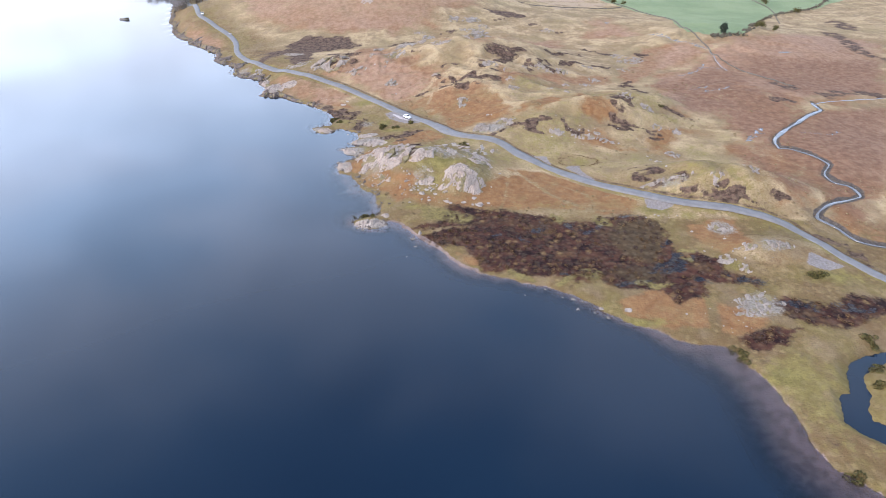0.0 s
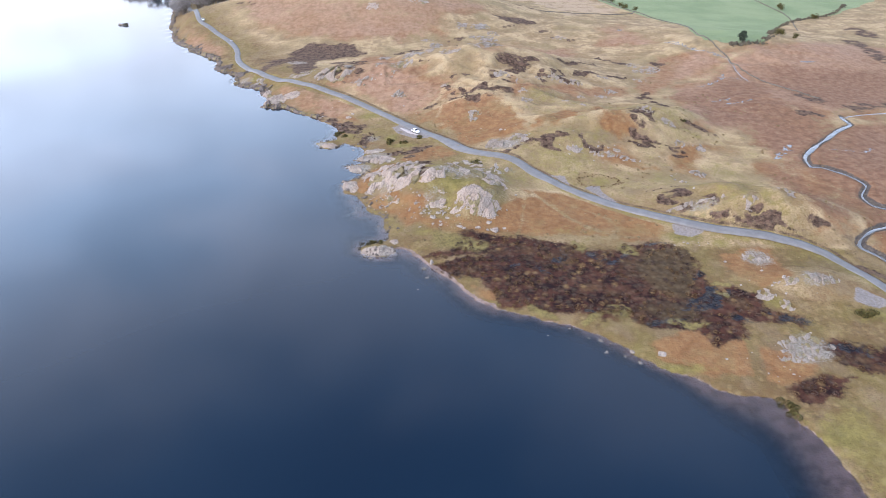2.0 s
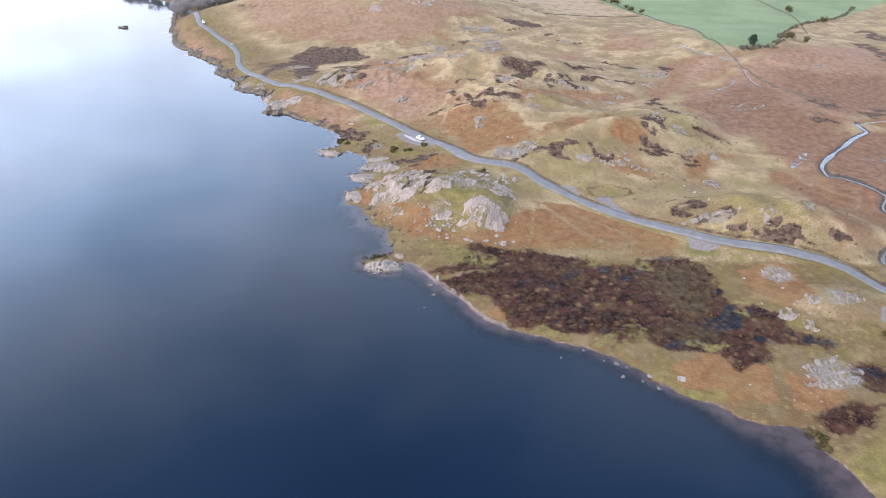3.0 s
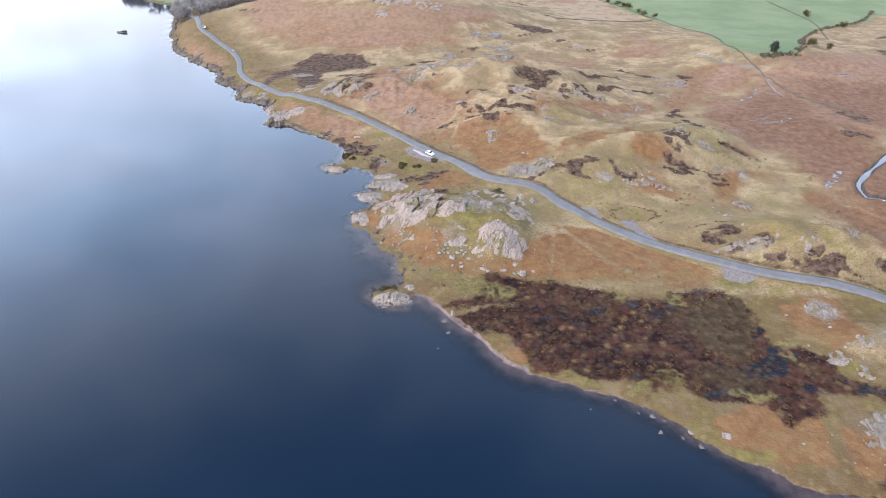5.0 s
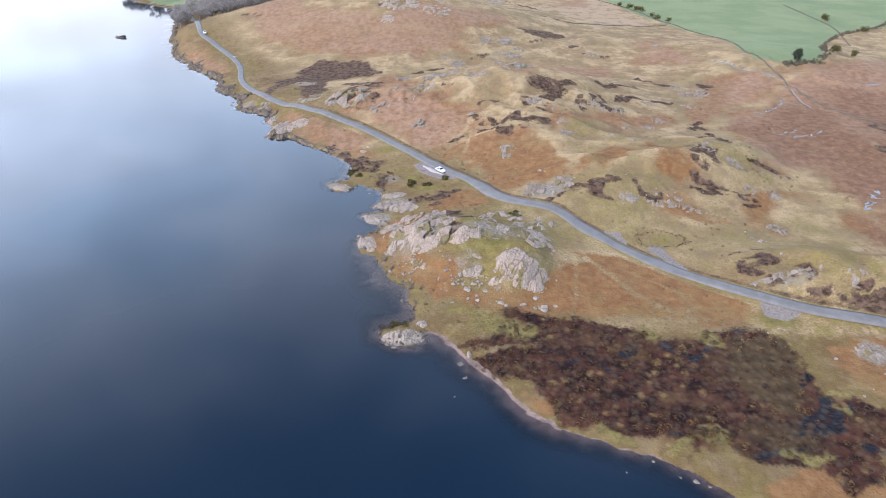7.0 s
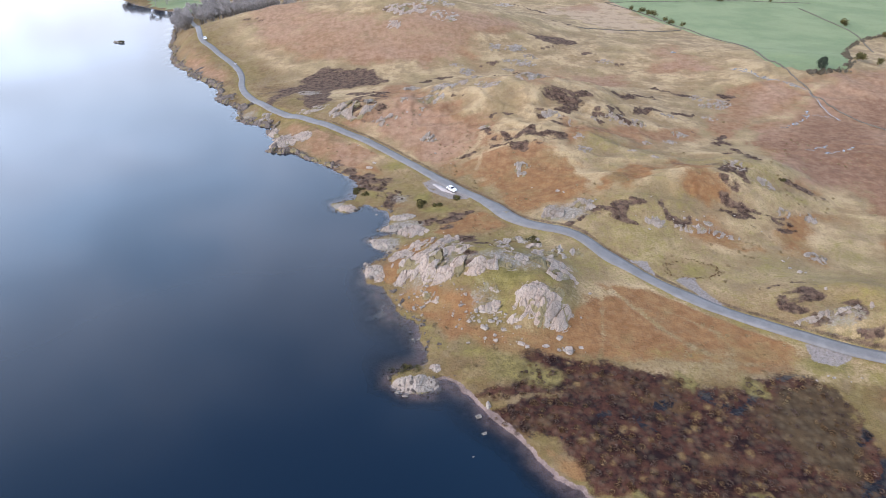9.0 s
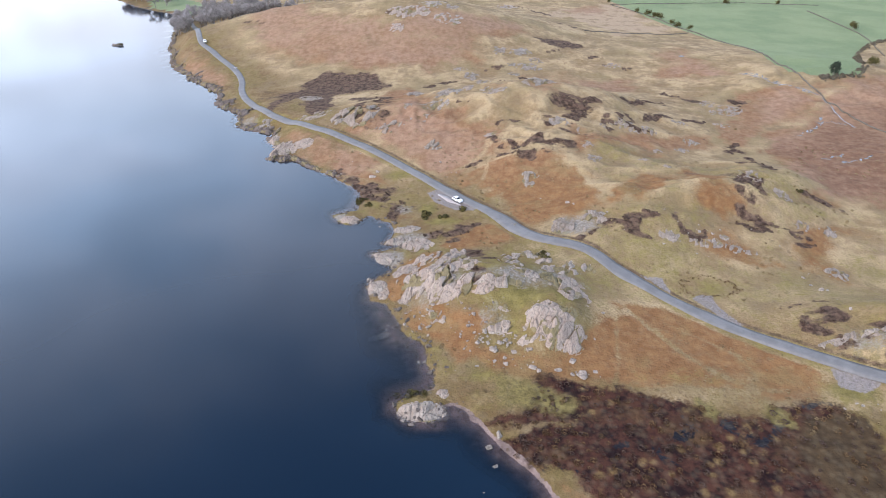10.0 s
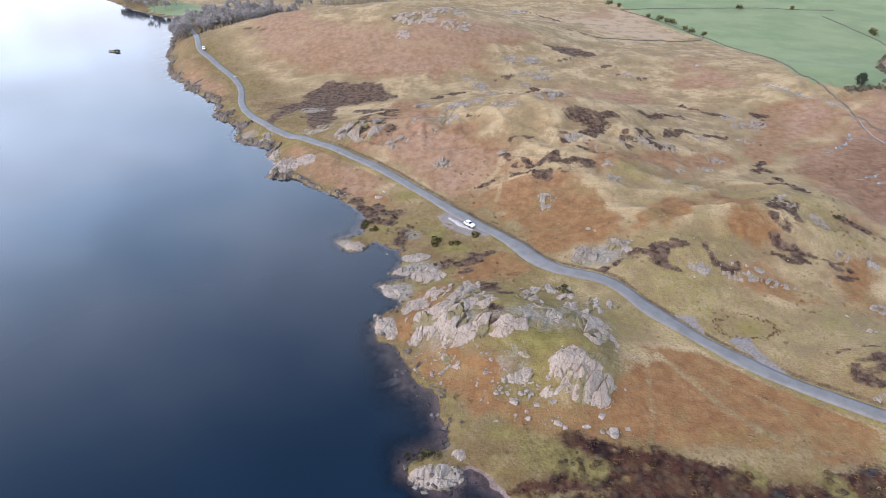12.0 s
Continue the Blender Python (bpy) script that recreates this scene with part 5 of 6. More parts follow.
def tufts(name, places, sizes, material, label, category, rng, lie=0.6, leaves=26):
    """Low rough clumps of stems, spread over the ground as one growth."""
    verts, faces = [], []
    zs = ground_lookup([p[0] for p in places], [p[1] for p in places])
    for (x, y), z, size in zip(places, zs, sizes):
        turn = rng.uniform(0, 6.28)
        for k in range(leaves):
            a, up = turn + 2.4 * k, (k + 0.5) / leaves
            r = size * math.sqrt(1 - up * up) if up < 1 else 0
            px, py, pz = x + r * math.cos(a), y + r * math.sin(a), z + size * lie * up
            ax, ay = math.cos(a + 1.57), math.sin(a + 1.57)
            w, h = size * rng.uniform(0.25, 0.5), size * rng.uniform(0.3, 0.55)
            lean = rng.uniform(-0.2, 0.35)
            i = len(verts)
            verts += [(px - ax * w, py - ay * w, pz - h * 0.45), (px + ax * w, py + ay * w, pz - h * 0.45),
                      (px + ax * w * 0.4 + math.cos(a) * lean * size, py + ay * w * 0.4 + math.sin(a) * lean * size, pz + h * 0.5)]
            faces.append((i, i + 1, i + 2))
    me = bpy.data.meshes.new(name)
    me.from_pydata(verts, [], faces)
    me.materials.append(material)
    return tagged(new(name, me), label, category, kind="stuff")

# ---- rock outcrops ----
HEADLAND = [(-29.2, 206.4, 6, 5.3, 0, 2.6, 2.6),
    (-21.8, 205.5, 4.3, 8.1, 0, 3.6, 3.0),
    (-20.7, 199.5, 5.7, 2.5, 0, 3.6, 3.0),
    (-14.9, 199.9, 2.8, 4.9, 0, 3.8, 4.0),
    (-19.5, 218.8, 4.9, 9, 0, 2.4, 2.8),
    (-25.7, 210.5, 4, 4.5, 0, 2.2, 2.4),
    (-11.3, 198.4, 3.3, 1.5, 0, 2.0, 2.4),
    (-15.6, 212.3, 5.1, 4.8, 0, 1.4, 2.4),
    (-4.7, 200.5, 8.2, 1.9, 0, 2.4, 3.0),
    (-0.7, 204.8, 6, 1.9, 0, 1.6, 2.6),
    (-4.3, 217.7, 2, 3.9, 0, 1.6, 2.0),
    (1.9, 220.9, 4.1, 2.5, 0, 1.6, 2.2),
    (-1.5, 213.2, 1.9, 8.1, 0, 1.4, 1.8)]
HEADLAND_EAST = [(7.6, 204.8, 8.3, 4.1, 0, 2.0, 3.0),
    (6.7, 218, 2.7, 5, 0, 1.4, 2.4),
    (11.3, 200.5, 5, 5.4, 0, 2.2, 2.6),
    (10, 211.9, 5.4, 2.8, 0, 1.4, 2.4),
    (12.6, 215.1, 2, 2.3, 0, 2.0, 1.8),
    (18.7, 214.9, 1.8, 2.8, 0, 1.2, 2.0),
    (-23.7, 194.4, 2.6, 1.9, 0, 2.6, 2.6),
    (-21, 193.2, 1.3, 1.1, 0, 1.4, 1.4),
    (-5.6, 193.4, 1.8, 1.1, 0, 1.2, 1.4),
    (-6.4, 188.4, 3.2, 1.9, 0, 2.4, 3.2),
    (0.3, 183.8, 3.3, 1.2, 0, 1.4, 2.0),
    (-1.3, 181.7, 0.9, 0.7, 0, 1.2, 1.4),
    (2.5, 190.1, 3.2, 2, 0, 1.6, 3.0)]
SHORE_ROCKS = [(-36.3, 234.3, 4.5, 2.6, 0, 2.0, 2.4),
    (-30.2, 231.4, 4.9, 4.2, 0, 2.2, 2.4),
    (-33.8, 241.3, 4.9, 2.4, 0, 1.2, 2.0),
    (-40, 224.2, 4.2, 2.6, -40, 2.0, 3.2),
    (-31.6, 216.7, 3.2, 3.5, 0, 1.4, 2.0),
    (-39.6, 208.6, 3, 3.6, 0, 2.0, 2.0),
    (-37.5, 205.4, 2, 1.8, 0, 1.6, 1.8),
    (-42.6, 213.4, 1.4, 2, 0, 1.2, 1.6),
    (-34.2, 215.2, 2.2, 2.8, 0, 1.0, 1.4),
    (-20.1, 169.7, 1.5, 1.4, 0, 1.0, 1.8),
    (-53.8, 247.2, 3.8, 2.5, -10, 0.7, 1.6)]
rng = random.Random(5)
for row in HEADLAND + HEADLAND_EAST + [(-27.4, 221.3, 4.6, 3.8, 16, 1.6, 2)]:
    crag(rng, *row, PALE_ROCK, "pale grey jointed crag rising from grassy headland turf", gaps=0.55)
crag(rng, 6.1, 187.5, 6.0, 7.2, 56, 2.2, 2.0, PALE_ROCK, "rounded whaleback of ribbed pale rock on the headland", lean=0.12, stretch=3.5, gaps=0.0, grain=56, moss=1.3)
crag(rng, *(-24.2, 164.7, 5.4, 2.5, 0, 1.7, 3.4), PALE_ROCK, "cluster of big rounded pale rocks at the point", lean=0.05, stretch=1.15, gaps=0.0, moss=0.3)
for row in SHORE_ROCKS + [(-92.1, 305.6, 6.5, 7.9, 16, 2.4, 2.2), (-98.8, 317, 3.4, 4.1, 0, 1.8, 1.8), (-83.3, 307.5, 4.2, 4.4, 16, 1.2, 1.6), (-36.1, 190.5, 3.4, 1.3, 12, 0.45, 1.4)]:
    crag(rng, *row, PALE_ROCK, "low pale rock shelf at the lake's edge", gaps=0.2)
for row in (
    (4.9, 433, 6.1, 5.7, 0, 1.6, 2),
    (16.9, 434.6, 5.4, 5.8, 0, 1.4, 2),
    (24.3, 424.9, 4, 4.3, 0, 1.2, 1.6),
    (20.2, 307.6, 2.7, 3.2, 0, 1.2, 1.4),
    (100.4, 348, 3.4, 4.1, -24, 1, 1.2),
    (100.4, 360.3, 4.1, 4.9, -24, 1, 1.2),
    (75.4, 307.4, 2.9, 3.3, -16, 1, 1.2),
    (49.7, 312.9, 3.3, 3.4, 0, 1, 1.4),
    (68.6, 424.2, 4.8, 4.4, -16, 1.2, 1.6),
    (-12.9, 398.3, 4.9, 4.4, 8, 1.4, 1.8),
    (-16.1, 341.7, 3.5, 4, 8, 1.4, 1.8),
    (-93.5, 359.9, 4.5, 5.4, 24, 1.4, 2),
    (15.9, 234.6, 5.3, 5.6, 28, 2.6, 2.4),
    (22.6, 237.6, 5, 4.3, 20, 2, 2),
    (-63.3, 326, 9.2, 11, 28, 4, 3.4),
    (-69.7, 321.4, 4.3, 5.2, 24, 2, 2.4),
    (-47.7, 312.4, 5.5, 4.5, 8, 2, 2),
    (-28.8, 297.9, 3.2, 3.9, 48, 2.4, 1.6),
    (-23.8, 339.6, 5.5, 6.6, 0, 2, 2),
    (-29.3, 327.4, 6.2, 5.2, 12, 1.8, 2),
    (-41.1, 361.4, 4.9, 5.9, 24, 1.6, 2),
    (15.3, 339.4, 6.5, 6.3, 0, 2.6, 2.4),
    (-2.8, 330.3, 5.3, 3.8, 0, 1.6, 2),
    (6.9, 269.5, 3.1, 3.1, 0, 1.5, 1.4),
    (6.6, 265.5, 1.9, 2, 0, 1.2, 1.2),
    (44.6, 228.8, 3.7, 2.4, -16, 0.9, 1.2),
    (62.2, 226.1, 4.5, 2, -4, 1, 1.2),
    (54.9, 227.1, 6.8, 1.7, -4, 0.7, 1),
    (88.5, 239.5, 2.7, 2.5, 0, 1.4, 1.4),
    (96.6, 238.9, 2.8, 3.4, 0, 1.6, 1.6),
    (88.7, 217.3, 2.9, 3.5, 0, 1.8, 1.4),
    (72.8, 185.4, 7.8, 1.2, 11, 1.1, 1.5),
    (81.5, 185.7, 3.6, 1.6, 11, 1.3, 1.5),
    (103.8, 186.4, 3, 3.7, 0, 1.8, 1.6),
    (90.5, 180.6, 2.2, 2.6, 0, 1, 1.2),
    (-83.8, 331.4, 7.6, 4.8, 24, 1.4, 2),
    (-106.9, 332.8, 3.1, 3.8, 32, 1.4, 1.6),
    (59.2, 311.5, 3.8, 3.3, 0, 1.2, 1.6),
    (31.5, 278.3, 3.2, 3.2, 0, 0.9, 1.4),
    (30, 287.3, 2.5, 2.7, 0, 0.9, 1.2),
    (69.6, 298.2, 3.2, 2.5, 0, 0.8, 1.2),
    (21.8, 306.1, 4.9, 3.1, 0, 1.2, 1.6),
    (46.9, 311.9, 4.2, 3.3, 0, 0.9, 1.2),
    (79, 260.8, 4.1, 4.9, 0, 1.2, 1.6),
    (87, 252.1, 3.2, 3.2, 0, 0.8, 1.4),
    (17.9, 415.5, 9.7, 5, 0, 1.2, 1.8),
    (107.6, 351.2, 6.4, 7.7, -24, 1.2, 1.6),
    (-0.2, 239.3, 2, 1.5, 0, 1.2, 1.4),
    (48.8, 278.8, 2.1, 1.7, 0, 0.8, 1.3),
    (77.2, 307.6, 2.9, 2.2, -8, 0.8, 1.3),
    (58.8, 294.1, 2, 1.9, 0, 0.7, 1.3),
    (54.9, 271.7, 2, 1.7, -16, 0.7, 1.3),
    (97.3, 331.2, 3.8, 2.7, -16, 0.9, 1.3),
    (76.1, 229.9, 2.2, 1.2, 0, 0.7, 1.3),
    (87.1, 240.1, 1.6, 1.4, 0, 0.8, 1.3),
    (67.3, 225.2, 2.1, 1.2, 0, 0.8, 1.3),
    (61.3, 230.1, 1.5, 1.2, 0, 0.6, 1.3),
    (-7.4, 387.2, 4.1, 3.3, 8, 1.2, 1.3),
    (-7.2, 335.4, 2.9, 2.6, 0, 1, 1.3),
    (-13, 393.6, 3, 3.4, 0, 1.2, 1.3),
    (22.1, 341.8, 3, 2.9, 0, 1.2, 1.3),
    (10.9, 403.4, 4.4, 2.8, 0, 1.2, 1.3),
    (39.4, 307.7, 2.3, 2.1, 0, 0.8, 1.3),
    (53, 308.9, 2.8, 1.6, 0, 0.8, 1.3),
    (76.4, 326.5, 3.6, 2.5, 0, 0.8, 1.3),
    (-18.8, 406.5, 3.7, 2.8, 0, 1, 1.3),
    (29.7, 301.5, 1.8, 2, 0, 0.8, 1.3),
    (-90.7, 361.9, 4.5, 4.4, 24, 1.4, 1.3),
    (-41, 327.5, 2.4, 2.9, 16, 1, 1.3),
    (-32.3, 316.8, 2.3, 2.1, 0, 0.9, 1.3),
    (-5.9, 300.9, 2.6, 1.8, 0, 0.9, 1.3),
    (18.1, 279.5, 1.6, 1.6, 0, 0.7, 1.3)):
    crag(rng, *row, MOOR_ROCK, "grey rock outcrop among straw grass and bracken")
for row in (
    (81.6, 123.2, 5.7, 4.1, -4, 1.2, 1.6),
    (77.3, 119.7, 4.9, 2.4, 0, 0.9, 1.4),
    (85.1, 160.5, 4.3, 3.5, 24, 1.3, 1.4),
    (96.7, 146.7, 4.5, 3, 8, 1.5, 1.8),
    (87, 145.8, 3.3, 1.9, 0, 1, 1.4),
    (83.5, 137.6, 1.8, 2.1, 24, 1.1, 1.2),
    (79.8, 141.7, 2.9, 2.1, 0, 0.9, 1.2)):
    crag(rng, *row, MOOR_ROCK, "flat lichened rock slabs showing through boggy turf")
for row in (
    (-52.1, 469.5, 12.5, 8.4, 12, 2.4, 2.5),
    (-33.8, 483.9, 12.9, 7.4, 4, 1.8, 2.5),
    (18.4, 615.5, 9.2, 11, 0, 2, 2.5),
    (-58.1, 448.8, 4.9, 5.9, 0, 2.2, 2),
    (-26.3, 463.6, 9.4, 7.8, 0, 1.6, 2.4)):
    crag(rng, *row, PALE_ROCK, "weathered crag along the crest of the far hill", step=0.6)
for row in (
    (-187.8, 429.1, 4.5, 5.3, -16, 2.2, 2),
    (-170.3, 408.6, 6.2, 7.5, -16, 2.2, 2),
    (-151.7, 388.3, 5.2, 6.2, -20, 2.2, 2),
    (-135.4, 363.5, 5.9, 6.2, -16, 2.4, 2),
    (-122.4, 350.9, 5.1, 5.6, -16, 2.4, 2),
    (-114, 331.2, 5.8, 3.6, -8, 1.8, 1.8),
    (-104.3, 327.6, 3.1, 3.5, -8, 1.8, 1.8),
    (-204.8, 462.4, 4.1, 4.9, 0, 2.4, 2)):
    crag(rng, *row, DARK_ROCK, "dark broken rock bank falling to the lake", step=0.45)

bank_places = [(ax + (bx - ax) * f, ay + (by - ay) * f, math.degrees(math.atan2(by - ay, bx - ax)))
               for (ax, ay), (bx, by) in zip(SHORE_FAR[8:], SHORE_FAR[9:]) for f in np.arange(0.0, 1.0, 9.0 / math.dist((ax, ay), (bx, by)))]
for ax, ay, turn in bank_places:
    crag(rng, round(ax + rng.uniform(-0.2, 1.8), 1), round(ay + rng.uniform(-0.2, 1.4), 1), rng.uniform(3.4, 5.4), rng.uniform(1.1, 2.3), turn + rng.gauss(0, 14), rng.uniform(1.6, 4.0), 1.8, DARK_ROCK, "dark broken rock bank falling to the lake", step=0.45, gaps=0.5)

# ---- loose boulders ----
STONES = [boulder_mesh(rng, "boulder", LOOSE_STONE) for _ in range(10)]
SHALLOW_STONES = [boulder_mesh(rng, "boulder", PALE_ROCK) for _ in range(6)]
SHORE_STONES = [boulder_mesh(rng, "boulder", DARK_ROCK) for _ in range(6)]


def boulder(x, y, size, meshes, label, group):
    ob = new("boulder", rng.choice(meshes))
    ob.location = (x, y, stand(x, y) + size * 0.12)
    ob.rotation_euler = (rng.gauss(0, 0.2), rng.gauss(0, 0.2), rng.uniform(0, 6.28))
    ob.scale = (size * rng.uniform(0.8, 1.25), size * rng.uniform(0.8, 1.2), size * rng.uniform(0.75, 1.15))
    return tagged(ob, label, "boulder", group)


# Fallen stones below the headland crags.
for cx, cy, rx, ry, count in (((-27.3, 193.7, 4.6, 5.6, 26), (-10.9, 185.5, 5.4, 3.8, 34), (-14.5, 189.8, 7.4, 3.7, 20), (-2.9, 178.6, 10.5, 2.6, 16), (-22.2, 196.5, 4, 2.6, 10), (10.5, 175.7, 6.8, 1.7, 7), (-30.6, 202.8, 4.5, 5.2, 16), (-3.7, 185, 2.9, 1.9, 14), (-8.2, 194, 3.8, 1.4, 8), (-35.3, 194.6, 2.6, 6, 12), (18.2, 244.2, 9.4, 14.2, 8), (-47.9, 313.6, 11.6, 7.4, 14), (54, 229, 19.7, 6.1, 26), (79.5, 204.2, 2.9, 14.1, 8), (-20.5, 285.7, 12.3, 8, 5), (74.5, 118, 8.3, 7.1, 14), (83.7, 146, 8.8, 16.8, 12), (67.8, 169.1, 5.7, 2.8, 8), (-57.7, 287.2, 8.6, 7.3, 6))):
    for _ in range(count):
        boulder(cx + rng.gauss(0, rx / 2), cy + rng.gauss(0, ry / 2), 0.18 + 0.62 * rng.random() ** 3, STONES,
                "pale angular boulder fallen in rusty bracken", "fallen boulders on the headland")
for x, y, size in (((11.1, 175.3, 1.3), (5.8, 176.5, 0.8), (1.4, 176.3, 0.8), (0.1, 177.2, 0.9), (-6, 178.4, 0.7), (-8.6, 182.5, 1.2), (-0.4, 181.6, 0.9), (19.1, 195.2, 0.6), (15.5, 186.3, 0.4), (-15.5, 183.4, 0.5), (14, 176.4, 0.6), (-50.4, 278.9, 1.3), (-48.8, 282.2, 1), (-40.8, 196.2, 0.6), (46.9, 120.4, 0.9), (61.2, 118.7, 0.4), (9.4, 179.4, 1), (78.2, 215.2, 0.6), (26.9, 239.3, 1))):
    boulder(x, y, size, STONES, "large pale boulder lying in the grass", "large boulders on the moor")
for x, y, size in (((34.3, 121.9, 0.9), (38.4, 120.5, 0.5), (41.4, 118.3, 0.8), (31.3, 123.2, 0.4), (27.2, 130.5, 0.5), (22.1, 123.3, 0.3), (-28.1, 162.5, 0.8), (-26.2, 161.4, 0.7), (-8.3, 158.9, 0.9), (-10.3, 156.2, 0.9), (-12.6, 150.1, 0.5), (-9.6, 151.2, 0.4), (33.7, 125.8, 0.9), (40.5, 121.8, 0.8), (31.2, 126.9, 0.5), (21.2, 127.5, 0.4), (36.1, 125, 0.5), (-43.2, 244.1, 0.6), (-67.5, 283.4, 0.4), (-25.9, 180.3, 0.6), (-24.7, 180.4, 0.6), (-9.3, 151.6, 0.7), (-11.5, 145.8, 0.4), (-29.3, 185.9, 0.5))):
    ob = boulder(x, y, 1.05 * size, SHALLOW_STONES, "pale boulder standing in shallow water", "boulders in the shallows")
    ob.location.z = max(ob.location.z, -0.2)
# Stones along the rocky stretches of the shore, too many to count.
edge_line = SHORE_FAR[8:] + SHORE_MID
verts, faces = [], []
for (ax, ay), (bx, by) in zip(edge_line, edge_line[1:]):
    n = int(math.hypot(bx - ax, by - ay) / (0.7 if ay > 240 else 0.4))
    for k in range(n):
        f = (k + rng.random()) / n
        x, y, size = ax + (bx - ax) * f + rng.gauss(0.2, 1.1), ay + (by - ay) * f + rng.gauss(0, 1.1), (0.2 + 0.65 * rng.random() ** 3) * (1.3 if ay > 300 else 1.0)
        m = pose(x, y, stand(x, y) + 0.1 * size, rng.gauss(0, 12), rng.gauss(0, 12), rng.uniform(0, 360)) @ Matrix.Scale(size, 4)
        src = rng.choice(SHORE_STONES)
        start = len(verts)
        verts += [tuple(m @ v.co) for v in src.vertices]
        faces += [tuple(start + i for i in p.vertices) for p in src.polygons]
me = bpy.data.meshes.new("shore_stones")
me.from_pydata(verts, [], faces)
me.materials.append(DARK_ROCK)
tagged(new("shore_stones", me), "dark wet stones along the rocky waterline", "stones", kind="stuff")

# ---- trees and bushes ----
tree_rng = random.Random(11)
kinds = []
for k in range(4):
    tree = empty("bare_tree", pose(0, 0, -60))
    limbs, twigs = bare_tree(tree_rng, 13.0, 0.55)
    part("trunk", limbs, BARK, tree)
    part("crown", twigs, TWIGS, tree, "haze of fine grey twigs")
    tagged(tree, "leafless grey-brown broadleaf tree in the lakeside wood", "tree", "trees of the lakeside wood")
    kinds.append(tree)
WOODS = ((-222, 520, 6, 10, 22), (-206, 524, 10, 12, 34), (-186, 528, 14, 14, 34), (-165, 545, 18, 16, 34), (-306, 652, 16, 5, 14), (-231, 550, 8, 12, 22),
         (-222, 578, 14, 16, 26), (-203, 608, 24, 20, 24), (-330, 668, 26, 9, 24), (-285, 628, 10, 6, 4), (-140, 640, 34, 14, 24), (-85, 650, 34, 12, 18), (-20, 680, 40, 12, 8))
placed = 0
for cx, cy, rx, ry, count in WOODS:
    for _ in range(count):
        x, y = cx + tree_rng.gauss(0, rx / 1.6), cy + tree_rng.gauss(0, ry / 1.6)
        if float(inland(np.array([x]), np.array([y]))[0]) < 2 or float(line_distance(np.array([x]), np.array([y]), ROAD_LINE)[0]) < 4:
            continue
        k = tree_rng.uniform(0.75, 1.25)
        m = pose(x, y, stand(x, y) - 0.1, 0, 0, tree_rng.uniform(0, 360))
        if placed < len(kinds):
            kinds[placed].matrix_basis = m
        else:
            ob = copy_thing(tree_rng.choice(kinds), m)
            ob.scale = (k, k, k * tree_rng.uniform(0.9, 1.15))
        placed += 1

pine = evergreen_tree(tree_rng, 7.0, "evergreen_tree", "single dark evergreen tree at the pasture's corner")
pine.matrix_basis = pose(173, 389.7, 14.41)
bush = empty("hedge_bush", Matrix())
bm = bmesh.new()
for k in range(9):
    leaf_clump(bm, tree_rng, Vector((tree_rng.gauss(0, 1.1), tree_rng.gauss(0, 1.1), tree_rng.uniform(1.0, 3.2))), tree_rng.uniform(0.9, 1.5), 60, 0.28)
part("crown", bm, GORSE, bush)
bm = bmesh.new()
for k in range(5):
    tube(bm, Vector((0, 0, -0.3)), Vector((tree_rng.gauss(0, 0.8), tree_rng.gauss(0, 0.8), 2.2)), 0.13, 0.04)
part("stem", bm, BARK, bush)
tagged(bush, "dark rounded thorn bush beside a field wall", "bush", "bushes along the field wall")
for k, (x, y, size) in enumerate((((132, 595, 1.2), (136, 588, 1), (139, 581, 1.3), (142, 560, 1), (142, 548, 1.2), (150, 543, 0.9), (277, 555, 1.5), (217, 651, 1.2), (264, 656, 1), (205, 412, 1.1), (215, 408, 1), (212, 420, 1.2), (285, 515, 1.3), (126, 606, 1), (105, 660, 1.2), (112, 650, 1)))):
    ob = bush if k == 0 else copy_thing(bush, Matrix())
    ob.matrix_basis = pose(x, y, stand(x, y), 0, 0, 77 * k) @ Matrix.Scale(size, 4)

birch = empty("birch_tree", pose(12.9, 212.0, 5.56))
limbs, twigs = bare_tree(tree_rng, 4.6, 0.4)
part("trunk", limbs, PALE_BARK, birch, "pale white bark")
part("crown", twigs, PALE_BARK, birch)
tagged(birch, "small pale leafless birch growing from roadside rock", "tree")

# ---- tussocks, rushes and scrub ----
grow = random.Random(21)


def scatter(count, x0, x1, y0, y1, test, tries=40):
    """Places inside a block of ground where the test of their arrays holds."""
    gen = np.random.RandomState(count)
    px, py = gen.uniform(x0, x1, count * tries), gen.uniform(y0, y1, count * tries)
    good = np.flatnonzero(test(px, py))[:count]
    return list(zip(px[good].tolist(), py[good].tolist()))


in_bog = lambda px, py: (bog_cover(px, py) > 0.5) & (strokes(px, py, WET + WET_SPURS, 2.0, 64) < 0.4) & (rough(px, py, 7, 3, 5) > -0.15)
spots = scatter(420, -10, 118, 108, 175, in_bog, 6)
tufts("bog_tussocks", spots, [0.25 + 0.5 * grow.random() ** 2 for _ in spots], BOG_TUFT, "rusty brown grass tussocks across dark bog", "tussocks", grow, 0.5, 22)
dark_in_bog = lambda px, py: (bog_cover(px, py) > 0.6)
spots = scatter(520, -10, 118, 108, 175, dark_in_bog, 6)
tufts("bog_rushes", spots, [0.25 + 0.5 * grow.random() ** 2 for _ in spots], REEDS, "dark brown rushes and heather in wet bog", "rushes", grow, 0.6, 22)
on_moor = lambda px, py: (inland(px, py) > 3) & (near(px, py, ROAD_LINE, 8) > 3.5) & (rough(px, py, 22, 3, 55) > 0.05)
spots = scatter(1300, -70, 150, 160, 330, on_moor, 6)
